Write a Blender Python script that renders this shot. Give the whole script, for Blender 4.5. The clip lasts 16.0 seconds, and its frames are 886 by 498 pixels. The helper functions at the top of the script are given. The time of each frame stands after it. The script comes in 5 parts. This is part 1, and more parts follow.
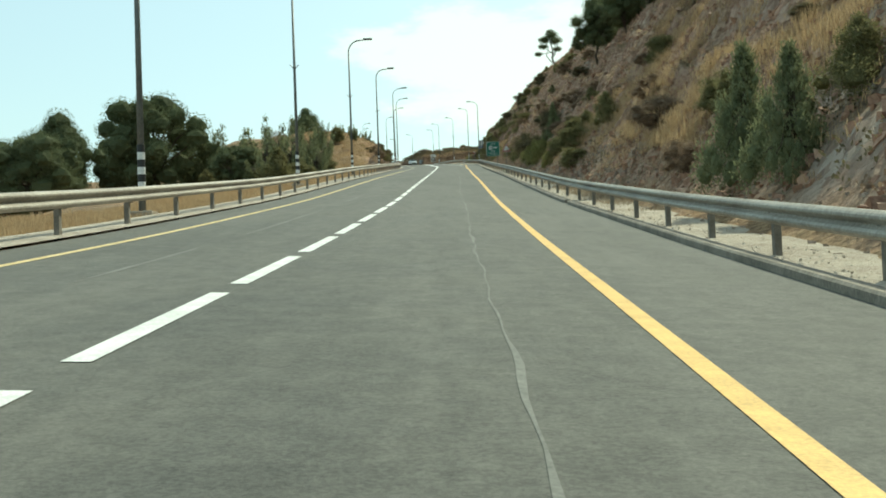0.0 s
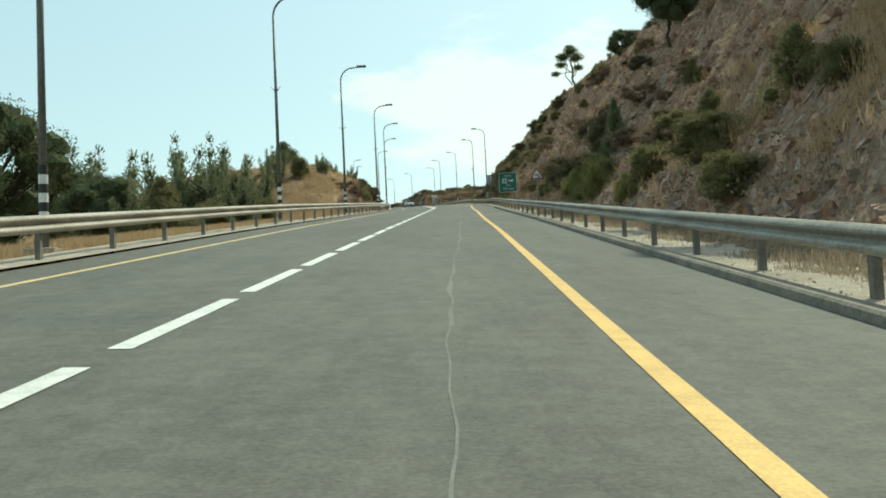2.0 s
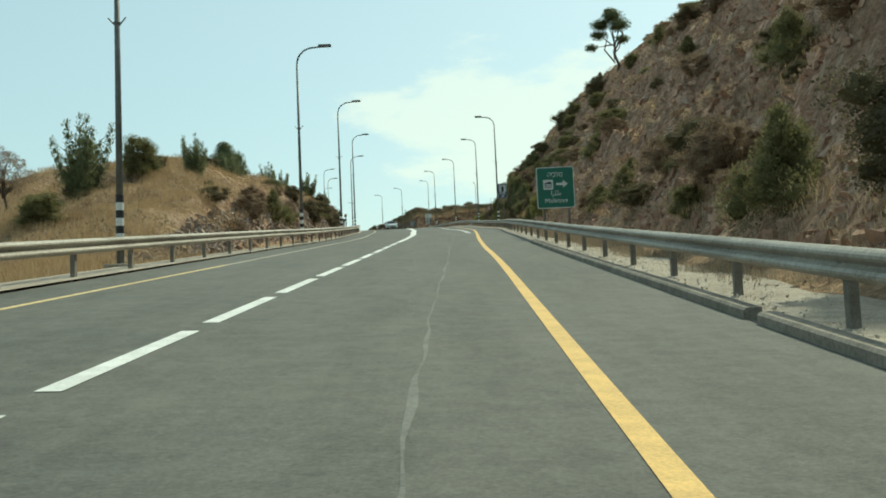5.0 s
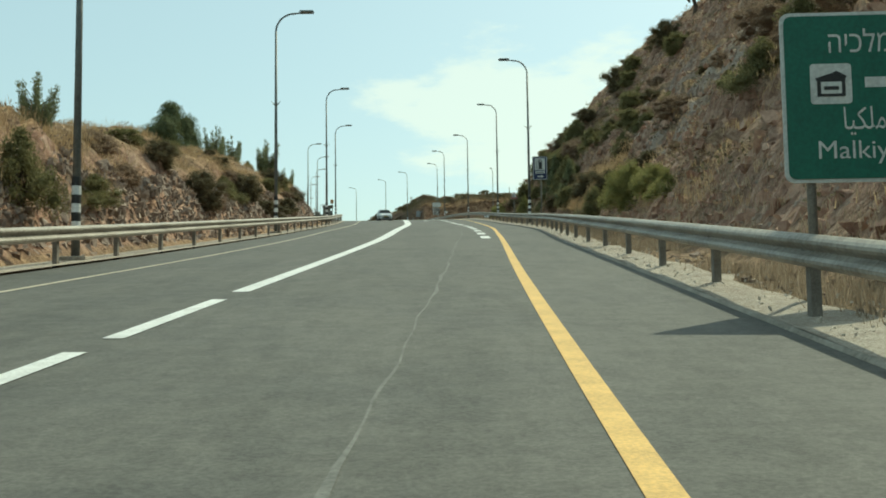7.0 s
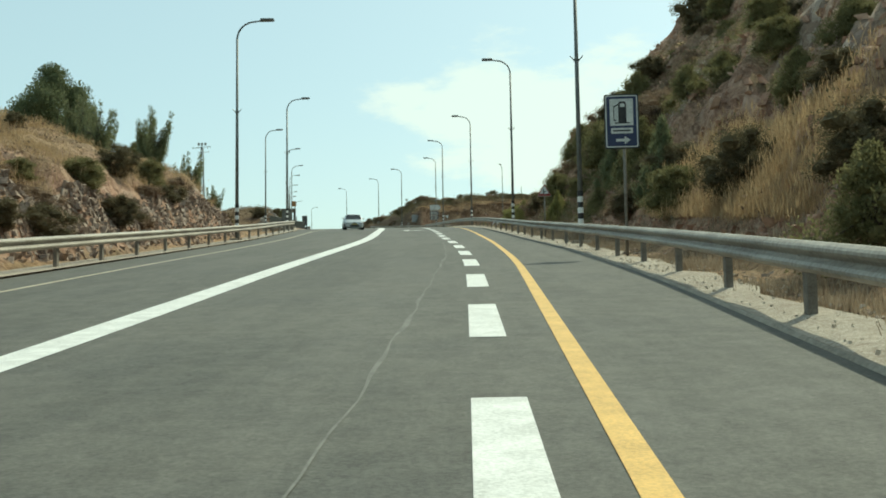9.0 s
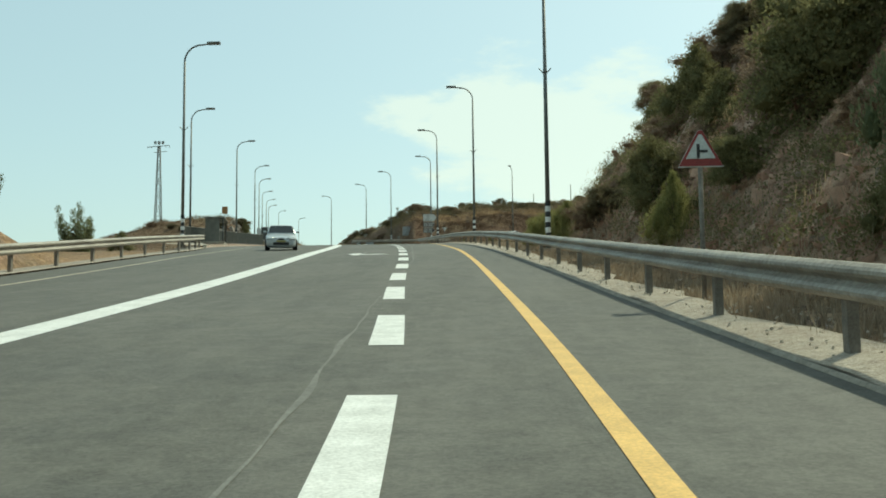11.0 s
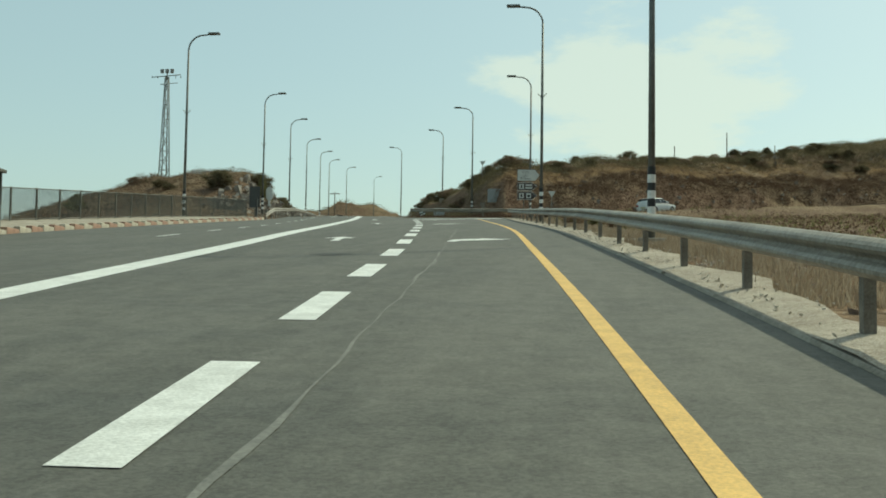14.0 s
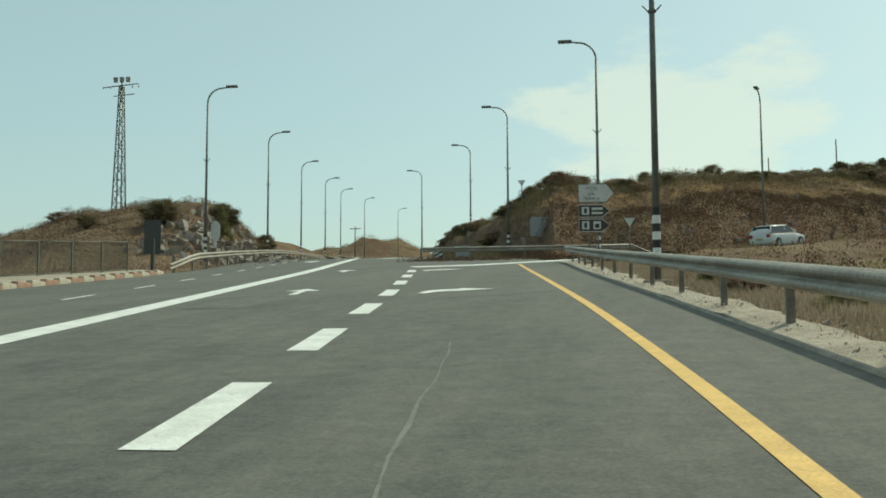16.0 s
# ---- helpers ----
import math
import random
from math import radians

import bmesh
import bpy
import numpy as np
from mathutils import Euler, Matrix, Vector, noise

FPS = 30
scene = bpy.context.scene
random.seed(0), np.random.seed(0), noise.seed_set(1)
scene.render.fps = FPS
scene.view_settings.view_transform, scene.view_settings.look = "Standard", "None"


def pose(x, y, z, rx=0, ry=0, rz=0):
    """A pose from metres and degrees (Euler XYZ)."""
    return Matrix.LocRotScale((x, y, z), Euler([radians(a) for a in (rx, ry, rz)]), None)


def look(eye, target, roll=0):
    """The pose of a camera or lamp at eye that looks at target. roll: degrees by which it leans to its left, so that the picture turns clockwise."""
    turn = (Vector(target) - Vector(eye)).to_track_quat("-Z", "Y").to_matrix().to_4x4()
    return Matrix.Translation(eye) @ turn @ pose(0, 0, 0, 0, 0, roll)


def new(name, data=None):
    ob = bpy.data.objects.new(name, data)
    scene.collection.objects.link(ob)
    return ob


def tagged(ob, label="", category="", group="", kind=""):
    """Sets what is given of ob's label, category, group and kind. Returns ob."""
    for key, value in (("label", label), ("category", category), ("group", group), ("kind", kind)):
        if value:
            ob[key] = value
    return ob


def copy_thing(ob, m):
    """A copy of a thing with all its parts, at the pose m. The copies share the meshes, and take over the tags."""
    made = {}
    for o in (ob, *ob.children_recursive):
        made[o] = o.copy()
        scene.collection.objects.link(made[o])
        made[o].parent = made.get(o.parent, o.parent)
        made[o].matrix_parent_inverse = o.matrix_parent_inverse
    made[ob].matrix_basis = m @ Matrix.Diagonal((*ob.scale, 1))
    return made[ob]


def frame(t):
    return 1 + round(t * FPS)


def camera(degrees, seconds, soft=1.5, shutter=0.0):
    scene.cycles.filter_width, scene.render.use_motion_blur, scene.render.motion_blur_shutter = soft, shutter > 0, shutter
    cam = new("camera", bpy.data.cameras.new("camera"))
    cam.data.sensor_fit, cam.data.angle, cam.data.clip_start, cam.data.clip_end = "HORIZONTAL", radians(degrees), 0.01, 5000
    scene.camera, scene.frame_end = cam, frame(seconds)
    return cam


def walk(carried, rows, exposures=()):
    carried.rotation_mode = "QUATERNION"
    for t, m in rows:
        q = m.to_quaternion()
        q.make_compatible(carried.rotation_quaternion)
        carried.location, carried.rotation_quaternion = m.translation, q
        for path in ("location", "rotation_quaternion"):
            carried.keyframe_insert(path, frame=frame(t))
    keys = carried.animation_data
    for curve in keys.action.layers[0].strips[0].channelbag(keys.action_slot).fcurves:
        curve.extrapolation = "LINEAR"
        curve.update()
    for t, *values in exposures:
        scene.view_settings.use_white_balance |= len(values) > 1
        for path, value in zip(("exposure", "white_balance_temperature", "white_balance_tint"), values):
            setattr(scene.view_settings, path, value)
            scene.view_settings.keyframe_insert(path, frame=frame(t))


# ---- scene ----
cam = camera(45.0, 16.0, soft=1.8)
PATH = [
    (0.0, 0.000, 0.000, 1.145, 92.22, 2.18, -0.20),
    (0.5, 0.206, 9.206, 2.088, 92.81, 2.93, 0.19),
    (1.0, 0.444, 18.382, 3.049, 93.37, 2.74, 0.19),
    (1.5, 0.710, 27.367, 4.058, 93.58, 2.13, 0.05),
    (2.0, 1.047, 36.264, 5.114, 94.51, 2.76, 0.16),
    (2.5, 1.376, 45.069, 6.217, 95.10, 4.42, 0.12),
    (3.0, 1.653, 53.867, 7.355, 95.66, 4.13, -0.10),
    (3.5, 1.825, 62.603, 8.503, 96.00, 2.73, -0.19),
    (4.0, 2.035, 71.330, 9.630, 95.84, 3.26, -0.03),
    (6.5, 2.852, 115.766, 15.251, 95.17, 0.85, 0.64),
    (7.0, 3.157, 124.828, 16.401, 94.99, 0.75, 0.71),
    (7.5, 3.476, 133.703, 17.559, 94.91, 0.07, 0.77),
    (8.0, 3.718, 142.520, 18.695, 94.88, -1.15, 0.82),
    (8.5, 3.913, 151.374, 19.817, 95.03, -0.44, 1.00),
    (9.0, 4.096, 160.214, 20.898, 95.16, 0.90, 1.15),
    (11.5, 4.570, 202.636, 26.041, 95.99, 0.36, 1.58),
    (12.0, 4.511, 211.448, 27.095, 96.13, 0.12, 2.32),
    (12.5, 4.333, 220.302, 28.202, 96.19, -0.22, 3.60),
    (13.0, 4.028, 229.090, 29.380, 96.32, 0.36, 4.90),
    (13.5, 3.591, 237.874, 30.497, 95.60, -0.89, 5.84),
    (14.0, 3.026, 246.290, 31.515, 93.74, -0.88, 6.66),
    (14.5, 2.362, 254.350, 32.476, 94.97, -1.20, 7.54),
    (15.0, 1.639, 262.201, 33.384, 95.31, -0.02, 8.16),
    (15.5, 0.955, 269.853, 34.264, 95.29, 1.07, 8.51),
    (16.0, 0.293, 277.220, 35.092, 95.49, 0.14, 8.79),
]
walk(cam, [(t, pose(*m)) for t, *m in PATH], [(0.0, .44, 6850, -12), (1.5, .38, 6850, -12), (2.5, .28, 6850, -12), (3.5, .2, 6850, -13), (7.0, .17, 6900, -13), (9.0, .22, 6900, -12),
                                                       (11.5, .06, 6950, -12), (12.5, -.1, 7000, -12), (13.5, -.1, 7050, -12), (16.0, -.08, 7080, -12)])

# ------------------------------------------------------------------ sky, sun, exposure
SUN_TO = Vector((0.424, 0.482, 0.766)).normalized()
world = bpy.data.worlds.new("world")
scene.world = world
world.use_nodes = True
wn, wl = world.node_tree.nodes, world.node_tree.links
wn.clear()
w_out = wn.new("ShaderNodeOutputWorld")
w_bg = wn.new("ShaderNodeBackground")
w_sky = wn.new("ShaderNodeTexSky")
w_sky.sky_type = "NISHITA"
w_sky.sun_disc = False
w_sky.sun_elevation = math.asin(SUN_TO.z)
w_sky.sun_rotation = math.atan2(SUN_TO.x, SUN_TO.y)
w_sky.air_density, w_sky.dust_density, w_sky.ozone_density = 1.0, 2.0, 1.0
w_bg.inputs["Strength"].default_value = 0.15
w_tc = wn.new("ShaderNodeTexCoord")
w_map = wn.new("ShaderNodeMapping")
w_map.inputs["Scale"].default_value = (1.0, 1.0, 2.6)
w_map.inputs["Location"].default_value = (.15, .3, .0)
w_noise = wn.new("ShaderNodeTexNoise")
w_noise.inputs["Scale"].default_value, w_noise.inputs["Detail"].default_value, w_noise.inputs["Roughness"].default_value = 7.0, 9.0, .6
wl.new(w_tc.outputs["Generated"], w_map.inputs[0])
wl.new(w_map.outputs[0], w_noise.inputs["Vector"])
def w_math(op, a, b):
    n = wn.new("ShaderNodeMath")
    n.operation = op
    for i, v in enumerate((a, b)):
        if isinstance(v, (int, float)):
            n.inputs[i].default_value = v
        else:
            wl.new(v, n.inputs[i])
    return n.outputs[0]


w_xyz = wn.new("ShaderNodeSeparateXYZ")
wl.new(w_tc.outputs["Generated"], w_xyz.inputs[0])
w_az = w_math("DIVIDE", w_math("SUBTRACT", w_math("DIVIDE", w_xyz.outputs["X"], w_math("MAXIMUM", w_xyz.outputs["Y"], .05)), .07), .17)
w_el = w_math("DIVIDE", w_math("SUBTRACT", w_xyz.outputs["Z"], .205), .085)
w_bank = w_math("MAXIMUM", w_math("SUBTRACT", 1.0, w_math("ADD", w_math("MULTIPLY", w_az, w_az), w_math("MULTIPLY", w_el, w_el))), -.3)
w_sum = w_math("ADD", w_math("MULTIPLY", w_bank, .34), w_noise.outputs["Fac"])
w_soft = wn.new("ShaderNodeMapRange")
w_soft.interpolation_type = "SMOOTHSTEP"
w_soft.inputs["From Min"].default_value, w_soft.inputs["From Max"].default_value = .58, .74
w_soft.inputs["To Max"].default_value = .62
wl.new(w_sum, w_soft.inputs["Value"])
w_mix = wn.new("ShaderNodeMix")
w_mix.data_type = "RGBA"
wl.new(w_soft.outputs[0], w_mix.inputs["Factor"])
w_haze = wn.new("ShaderNodeMix")
w_haze.data_type = "RGBA"
w_haze.inputs["Factor"].default_value = .45
wl.new(w_sky.outputs[0], w_haze.inputs["A"])
w_haze.inputs["B"].default_value = (3.7, 4.7, 5.1, 1)
wl.new(w_haze.outputs["Result"], w_mix.inputs["A"])
w_mix.inputs["B"].default_value = (5.8, 6.0, 5.85, 1)
wl.new(w_mix.outputs["Result"], w_bg.inputs["Color"])
wl.new(w_bg.outputs[0], w_out.inputs["Surface"])
sun = new("sun", bpy.data.lights.new("sun", "SUN"))
sun.data.energy, sun.data.angle, sun.data.color = 3.0, radians(0.7), (1.0, 0.93, 0.82)
sun.matrix_world = look(Vector((0, 0, 200)) + SUN_TO * 50, Vector((0, 0, 200)))

# ------------------------------------------------------------------ plan of the road
def along(knots, sigma=7.0):
    """A smooth curve over the way y through knots (y, value)."""
    ys, vs = zip(*knots)
    grid = np.arange(-120.0, 900.0, 1.0)
    lo, hi = (vs[1] - vs[0]) / (ys[1] - ys[0]), (vs[-1] - vs[-2]) / (ys[-1] - ys[-2])
    table = np.interp(grid, ys, vs)
    table = np.where(grid < ys[0], vs[0] + lo * (grid - ys[0]), table)
    table = np.where(grid > ys[-1], vs[-1] + hi * (grid - ys[-1]), table)
    n = int(3 * sigma)
    w = np.exp(-0.5 * (np.arange(-n, n + 1) / sigma) ** 2)
    table = np.convolve(np.pad(table, n, mode="reflect", reflect_type="odd"), w / w.sum(), "valid")
    return lambda y: np.interp(y, grid, table)


grade = along([(-60, -6.3), (0, 0), (20, 2.11), (40, 4.45), (60, 7.01), (80, 9.58), (100, 12.11), (120, 14.65), (140, 17.22),
               (160, 19.72), (180, 22.15), (200, 24.57), (220, 27.05), (240, 29.59), (260, 31.98), (280, 34.22), (300, 36.29),
               (320, 38.35), (340, 40.45), (360, 42.5), (380, 44.3), (400, 45.9), (440, 48.8), (480, 51.4), (560, 54.8), (700, 57.5)], 4)
tilt = along([(-60, .047), (0, .047), (30, .043), (75, .042), (116, .023), (150, -.004), (200, 0), (500, 0)])
x_drive = along([(-60, -1.2), (0, 0), (36, 1.04), (71, 2.04), (116, 2.85), (160, 4.09), (203, 4.57), (220, 4.33), (238, 3.59), (262, 1.64),
                 (277, 0.3), (300, -3.0), (350, -13), (460, -46)])
x_mid = along([(-60, -4.2), (9, -2.12), (18, -1.96), (27, -1.75), (39, -1.49), (63, -1.0), (81, -.6), (104, -.22), (128, .15), (140, .33), (154, .42),
               (164, .43), (173, .2), (187, -.22), (214, -.7), (223, -1.17), (240, -2.1), (249, -2.62), (257, -3.3), (271, -4.75), (290, -7.4),
               (304, -9.6), (325, -13.0), (357, -18.84), (380, -23.5), (400, -27.6), (421, -31.6), (447, -35.9), (476, -38.4), (507, -38.6), (600, -37)], 5)
x_gold = along([(-60, -.4), (8, 1.63), (20, 1.92), (32, 2.16), (70, 2.94), (90, 3.24), (117, 3.85), (128, 3.92), (142, 4.21), (160, 4.76), (187, 5.45),
                (205, 5.4), (218, 5.1), (227, 4.86), (243, 4.2), (256, 3.31), (271, 2.15), (285, 1.1), (296, .03), (314, -2.1), (333, -4.4)], 4)
x_rail = along([(-60, 2.6), (13, 4.7), (22, 5.0), (31, 5.12), (82, 5.96), (90, 6.1), (131, 6.5), (139, 6.6), (160, 7.03), (168, 7.43), (179, 7.95),
                (196, 8.0), (213, 7.32), (221, 7.15), (246, 5.9), (257, 5.25), (272, 4.1), (287, 2.9), (292, 2.45), (301, 1.55), (310, .6), (320, -.4), (334, -1.6),
                (345, -4.0), (352, -6.2), (360, -8.6), (387, -16.2), (400, -20.3), (421, -25.0), (447, -29.4), (476, -32.0), (507, -32.2), (600, -30.5)], 4)
w_left = along([(-60, 3.3), (150, 3.35), (167, 3.5), (189, 4.1), (226, 4.8), (254, 5.3), (300, 5.3), (340, 5.0), (400, 4.2), (600, 4.2)])
w_lrail = along([(-60, 4.8), (20, 4.8), (90, 4.95), (139, 5.5), (180, 5.8), (200, 6.4), (216, 6.7), (240, 7.1), (252, 7.5), (262, 8.8), (270, 9.0),
                 (284, 8.7), (299, 8.2), (308, 7.6), (321, 6.6), (330, 6.6), (345, 7.3), (360, 7.3), (400, 7.0), (600, 7.0)], 4)
x_left = lambda y: x_mid(y) - w_left(y)
x_lrail = lambda y: x_mid(y) - w_lrail(y)


def road_z(x, y):
    return grade(y) + tilt(y) * np.clip(x_drive(y) - x, -14, 14)


# the side road, that leaves to the right past the junction
SIDE = [(-8.5, 330.0), (-3.0, 334.0), (3.5, 339.5), (9.7, 347.0), (20.0, 359.5), (32.0, 371.0), (50.0, 383.0), (80.0, 396.0), (140.0, 414.0)]
side_y = lambda x: np.interp(x, [p[0] for p in SIDE], [p[1] for p in SIDE])
side_z = lambda x: np.interp(x, [-8.5, -3, 3.5, 9.7, 20, 32, 50, 80, 140], [39.3, 39.75, 40.4, 41.4, 43.0, 44.6, 46.6, 49.5, 53.5])


def step(a, b, v):
    s = np.clip((v - a) / (b - a), 0, 1)
    return s * s * (3 - 2 * s)


def rough(x, y, size, seed=0.0):
    """Cheap smooth noise about -1 to 1 over arrays."""
    r = np.random.RandomState(int(seed) + 5)
    total, amp = np.zeros(np.broadcast(x, y).shape), 1.0
    for octave in range(4):
        for _ in range(3):
            a, p, q = r.uniform(0, 6.283, 3)
            f = 6.283 / size * 2 ** octave * r.uniform(.7, 1.4)
            total = total + amp * .5 * np.sin(f * (np.cos(a) * x + np.sin(a) * y) + p + 1.7 * np.sin(.6 * f * (np.sin(a) * x - np.cos(a) * y) + q))
        amp *= .5
    return total * .6


LATTICE = np.random.RandomState(3).uniform(-1, 1, (64, 64))


def grain2(u, v):
    """Smooth lattice noise, -1 to 1."""
    u, v = np.asarray(u, float), np.asarray(v, float)
    i, j = np.floor(u).astype(int), np.floor(v).astype(int)
    a, b = u - i, v - j
    a, b = a * a * (3 - 2 * a), b * b * (3 - 2 * b)
    at = lambda p, q: LATTICE[p % 64, q % 64]
    return (at(i, j) * (1 - a) + at(i + 1, j) * a) * (1 - b) + (at(i, j + 1) * (1 - a) + at(i + 1, j + 1) * a) * b


def crag(y, d):
    """Broken rock: upright ribs along y, blocks and chips; about 0 to 1."""
    warp = grain2(y / 3.1 + 7, d / 2.3) * .9
    ribs = 1 - np.abs(grain2((y + warp) / 1.7, d / 5.0 + 3))
    blocks = 1 - np.abs(grain2((y + warp) / .8 + 11, d / 1.3 + 5))
    chips = grain2(y / .55 + 23, d / .55 + 9)
    return .55 * ribs ** 2 + .3 * blocks ** 2 + .12 * chips


def ledges(r, y):
    """Height r pulled into ledges with steep faces between."""
    p = r / 2.7 + .35 * grain2(y / 9.0, r / 4.0 + 40)
    f = p - np.floor(p)
    return r + 2.7 * (step(.15, .72, f) - f) * .42


def terrain(x, y):
    x, y = np.asarray(x, float), np.asarray(y, float)
    xl, xr = x_lrail(y), x_rail(y)
    d, e = x - xr, xl - x
    inside = road_z(np.clip(x, xl - .4, xr + .4), y)
    z = inside - .05 - .35 * step(.3, -.8, np.maximum(d, e))
    # cut slope on the right up to its end before the junction
    rise = np.interp(d, [0, 1.6, 2.6, 4.5, 8, 13, 20, 32, 60, 120, 400], [0, .1, 1.1, 3.2, 7.2, 13.0, 20.5, 28.5, 38, 46, 60])
    cut = 1 - step(240, 254, y - .12 * np.clip(d - 4, 0, 60) + 1.5 * rough(x, y, 30, 3))
    lumps = step(1.5, 5, d) * (rough(x, y, 16, 1) * 1.0 + rough(x, y, 5, 2) * .45)
    face = step(2.0, 4.5, d) * (1 - .6 * step(16, 26, d)) * step(-.75, -.1, rough(x, y, 26, 21))
    rock = face * (crag(y, d) * 2.1 - .85) * (.45 + .55 * step(20, 90, y))
    z = z + cut * (ledges(rise, y) * face + rise * (1 - face) + lumps * np.clip(rise / 6, 0, 1) * .8 + rock)
    # ground right of the road past the cut, up to the side road and the hill behind it
    base = side_z(x)
    beyond = np.minimum((x - (x_rail(y) + 1.5)) * 3.0, y - side_y(x) - 9.5 - .12 * np.clip(x, 0, 40) - 4.5 * step(7, -1, x))
    hill = np.interp(beyond, [0, 1.0, 3, 5, 10, 16, 28, 60, 140, 400], [0, 1.7, 3.9, 4.8, 6.8, 8.7, 9.6, 9.7, 8.5, 7])
    hill = hill + step(1, 6, beyond) * rough(x, y, 14, 7) * .6 + step(8, 26, beyond) * np.interp(x, [0, 15, 37, 80], [0, .7, 3.2, 5.0])
    near = np.clip((y - (side_y(x) - 19)) / 14, 0, 1) ** 1.4
    base = (grade(y) - .25 + .015 * np.clip(d, 0, 60)) * (1 - near) + (base - .05) * near
    base = base - .3 * step(6.5, 4.0, np.abs(y - side_y(x)) * .75)
    blend = step(0, 8, d) * step(252, 275, y)
    flat = z * (1 - blend) + (base + .12 * rough(x, y, 12, 12)) * blend
    z = np.where((d > 0) & (cut < .01), flat, np.where(d > 0, z * cut + flat * (1 - cut), z))
    z = np.where(d > 0, z + hill * step(334, 350, y), z)
    # left side: rock cut, far mound, and the fall of the land
    bank = np.interp(e, [0, 1.4, 2.2, 3.6, 6, 10, 16, 26, 45, 400], [0, 0, 1.5, 3.2, 4.4, 5.4, 6.0, 5.0, 0, 0])
    hold = step(118, 150, y - 1.0 * np.clip(e - 5, 0, 20)) * (1 - step(214, 238, y - .9 * np.clip(e, 0, 24)))
    z = z + np.where(e > 0, hold * (bank + step(1.5, 4, e) * (rough(x, y, 11, 4) * .6 + rough(x, y, 3.5, 5) * .2) + step(1.5, 2.4, e) * (1 - step(3.6, 6, e)) * (crag(y + 40, e) * 1.3 - .5)), 0)
    knoll = step(24, 1, np.hypot((x + 36) / 1.3, (y - 366) / 1.3)) * 5.0 + step(14, 1, np.hypot((x + 55) / 1.3, (y - 366) / 1.0)) * 1.0
    z = z + np.where(e > 1.0, step(1.0, 6, e) * knoll * (1 + .12 * rough(x, y, 9, 6)), 0)
    fall = np.interp(e, [0, 5, 14, 30, 80, 300, 3000], [0, -.1, -1.0, -3.5, -12, -30, -60]) * (1 - .8 * hold) * (1 - .55 * step(318, 350, y))
    z = z + np.where(e > 0, fall + step(3, 10, e) * rough(x, y, 22, 8) * .5, 0)
    far = step(400, 500, y) * step(5, 30, np.maximum(d, e)) * (7 + 3 * rough(x, y, 60, 9))
    return z + far + 9.5 * np.exp(-((x + 55) / 15) ** 2 - ((y - 545) / 16) ** 2) * (1 + .15 * rough(x, y, 12, 15))


# ------------------------------------------------------------------ small helpers
def mesh_of(name, verts, faces, smooth=True):
    me = bpy.data.meshes.new(name)
    verts = np.asarray(verts, float).reshape(-1, 3)
    if isinstance(faces, np.ndarray):
        n, k = faces.shape
        me.vertices.add(len(verts))
        me.vertices.foreach_set("co", verts.ravel())
        me.loops.add(n * k)
        me.loops.foreach_set("vertex_index", faces.astype(np.int32).ravel())
        me.polygons.add(n)
        me.polygons.foreach_set("loop_start", np.arange(0, n * k, k, dtype=np.int32))
        me.update(calc_edges=True)
    else:
        me.from_pydata(verts.tolist(), [], [tuple(map(int, q)) for q in faces])
        me.update()
    me.polygons.foreach_set("use_smooth", np.full(len(me.polygons), bool(smooth)))
    return me


def tube(points, radii, n=8):
    """One swept tube through points; verts and faces."""
    pts = [Vector(p) for p in points]
    V, F = [], []
    for i, p in enumerate(pts):
        d = (pts[min(i + 1, len(pts) - 1)] - pts[max(i - 1, 0)]).normalized()
        u = d.cross(Vector((.31, .95, .02))).normalized()
        w = d.cross(u)
        for j in range(n):
            a = 6.28319 * j / n
            V.append(p + (u * math.cos(a) + w * math.sin(a)) * radii[i])
    for i in range(len(pts) - 1):
        for j in range(n):
            F.append((i * n + j, i * n + (j + 1) % n, (i + 1) * n + (j + 1) % n, (i + 1) * n + j))
    F += [tuple(range(n))[::-1], tuple(range((len(pts) - 1) * n, len(pts) * n))]
    return [tuple(v) for v in V], F


def put(name, me, material, parent=None, label=""):
    ob = new(name, me)
    if material is not None and not me.materials:
        me.materials.append(material)
    if parent is not None:
        ob.parent = parent
    if label:
        ob["label"] = label
    return ob


def part(name, bm, material, parent=None, label="", smooth=False):
    me = bpy.data.meshes.new(name)
    bm.to_mesh(me)
    bm.free()
    if smooth:
        me.polygons.foreach_set("use_smooth", [True] * len(me.polygons))
    return put(name, me, material, parent, label)


def box(bm, x0, x1, y0, y1, z0, z1, bevel=0.0):
    got = bmesh.ops.create_cube(bm, size=1.0, matrix=Matrix.LocRotScale(((x0 + x1) / 2, (y0 + y1) / 2, (z0 + z1) / 2), None, (x1 - x0, y1 - y0, z1 - z0)))
    if bevel:
        es = list({e for v in got["verts"] for e in v.link_edges})
        bmesh.ops.bevel(bm, geom=es, offset=bevel, segments=2, affect="EDGES", profile=.5)
    return got["verts"]


def rod(bm, a, b, ra, rb, n=10, caps=True):
    a, b = Vector(a), Vector(b)
    m = Matrix.Translation((a + b) / 2) @ (b - a).to_track_quat("Z", "Y").to_matrix().to_4x4()
    return bmesh.ops.create_cone(bm, cap_ends=caps, segments=n, radius1=ra, radius2=rb, depth=(b - a).length, matrix=m)["verts"]


def thing(name, at, label, category, group="", kind=""):
    ob = new(name)
    ob.empty_display_size = .3
    ob.location = at
    return tagged(ob, label, category, group, kind)


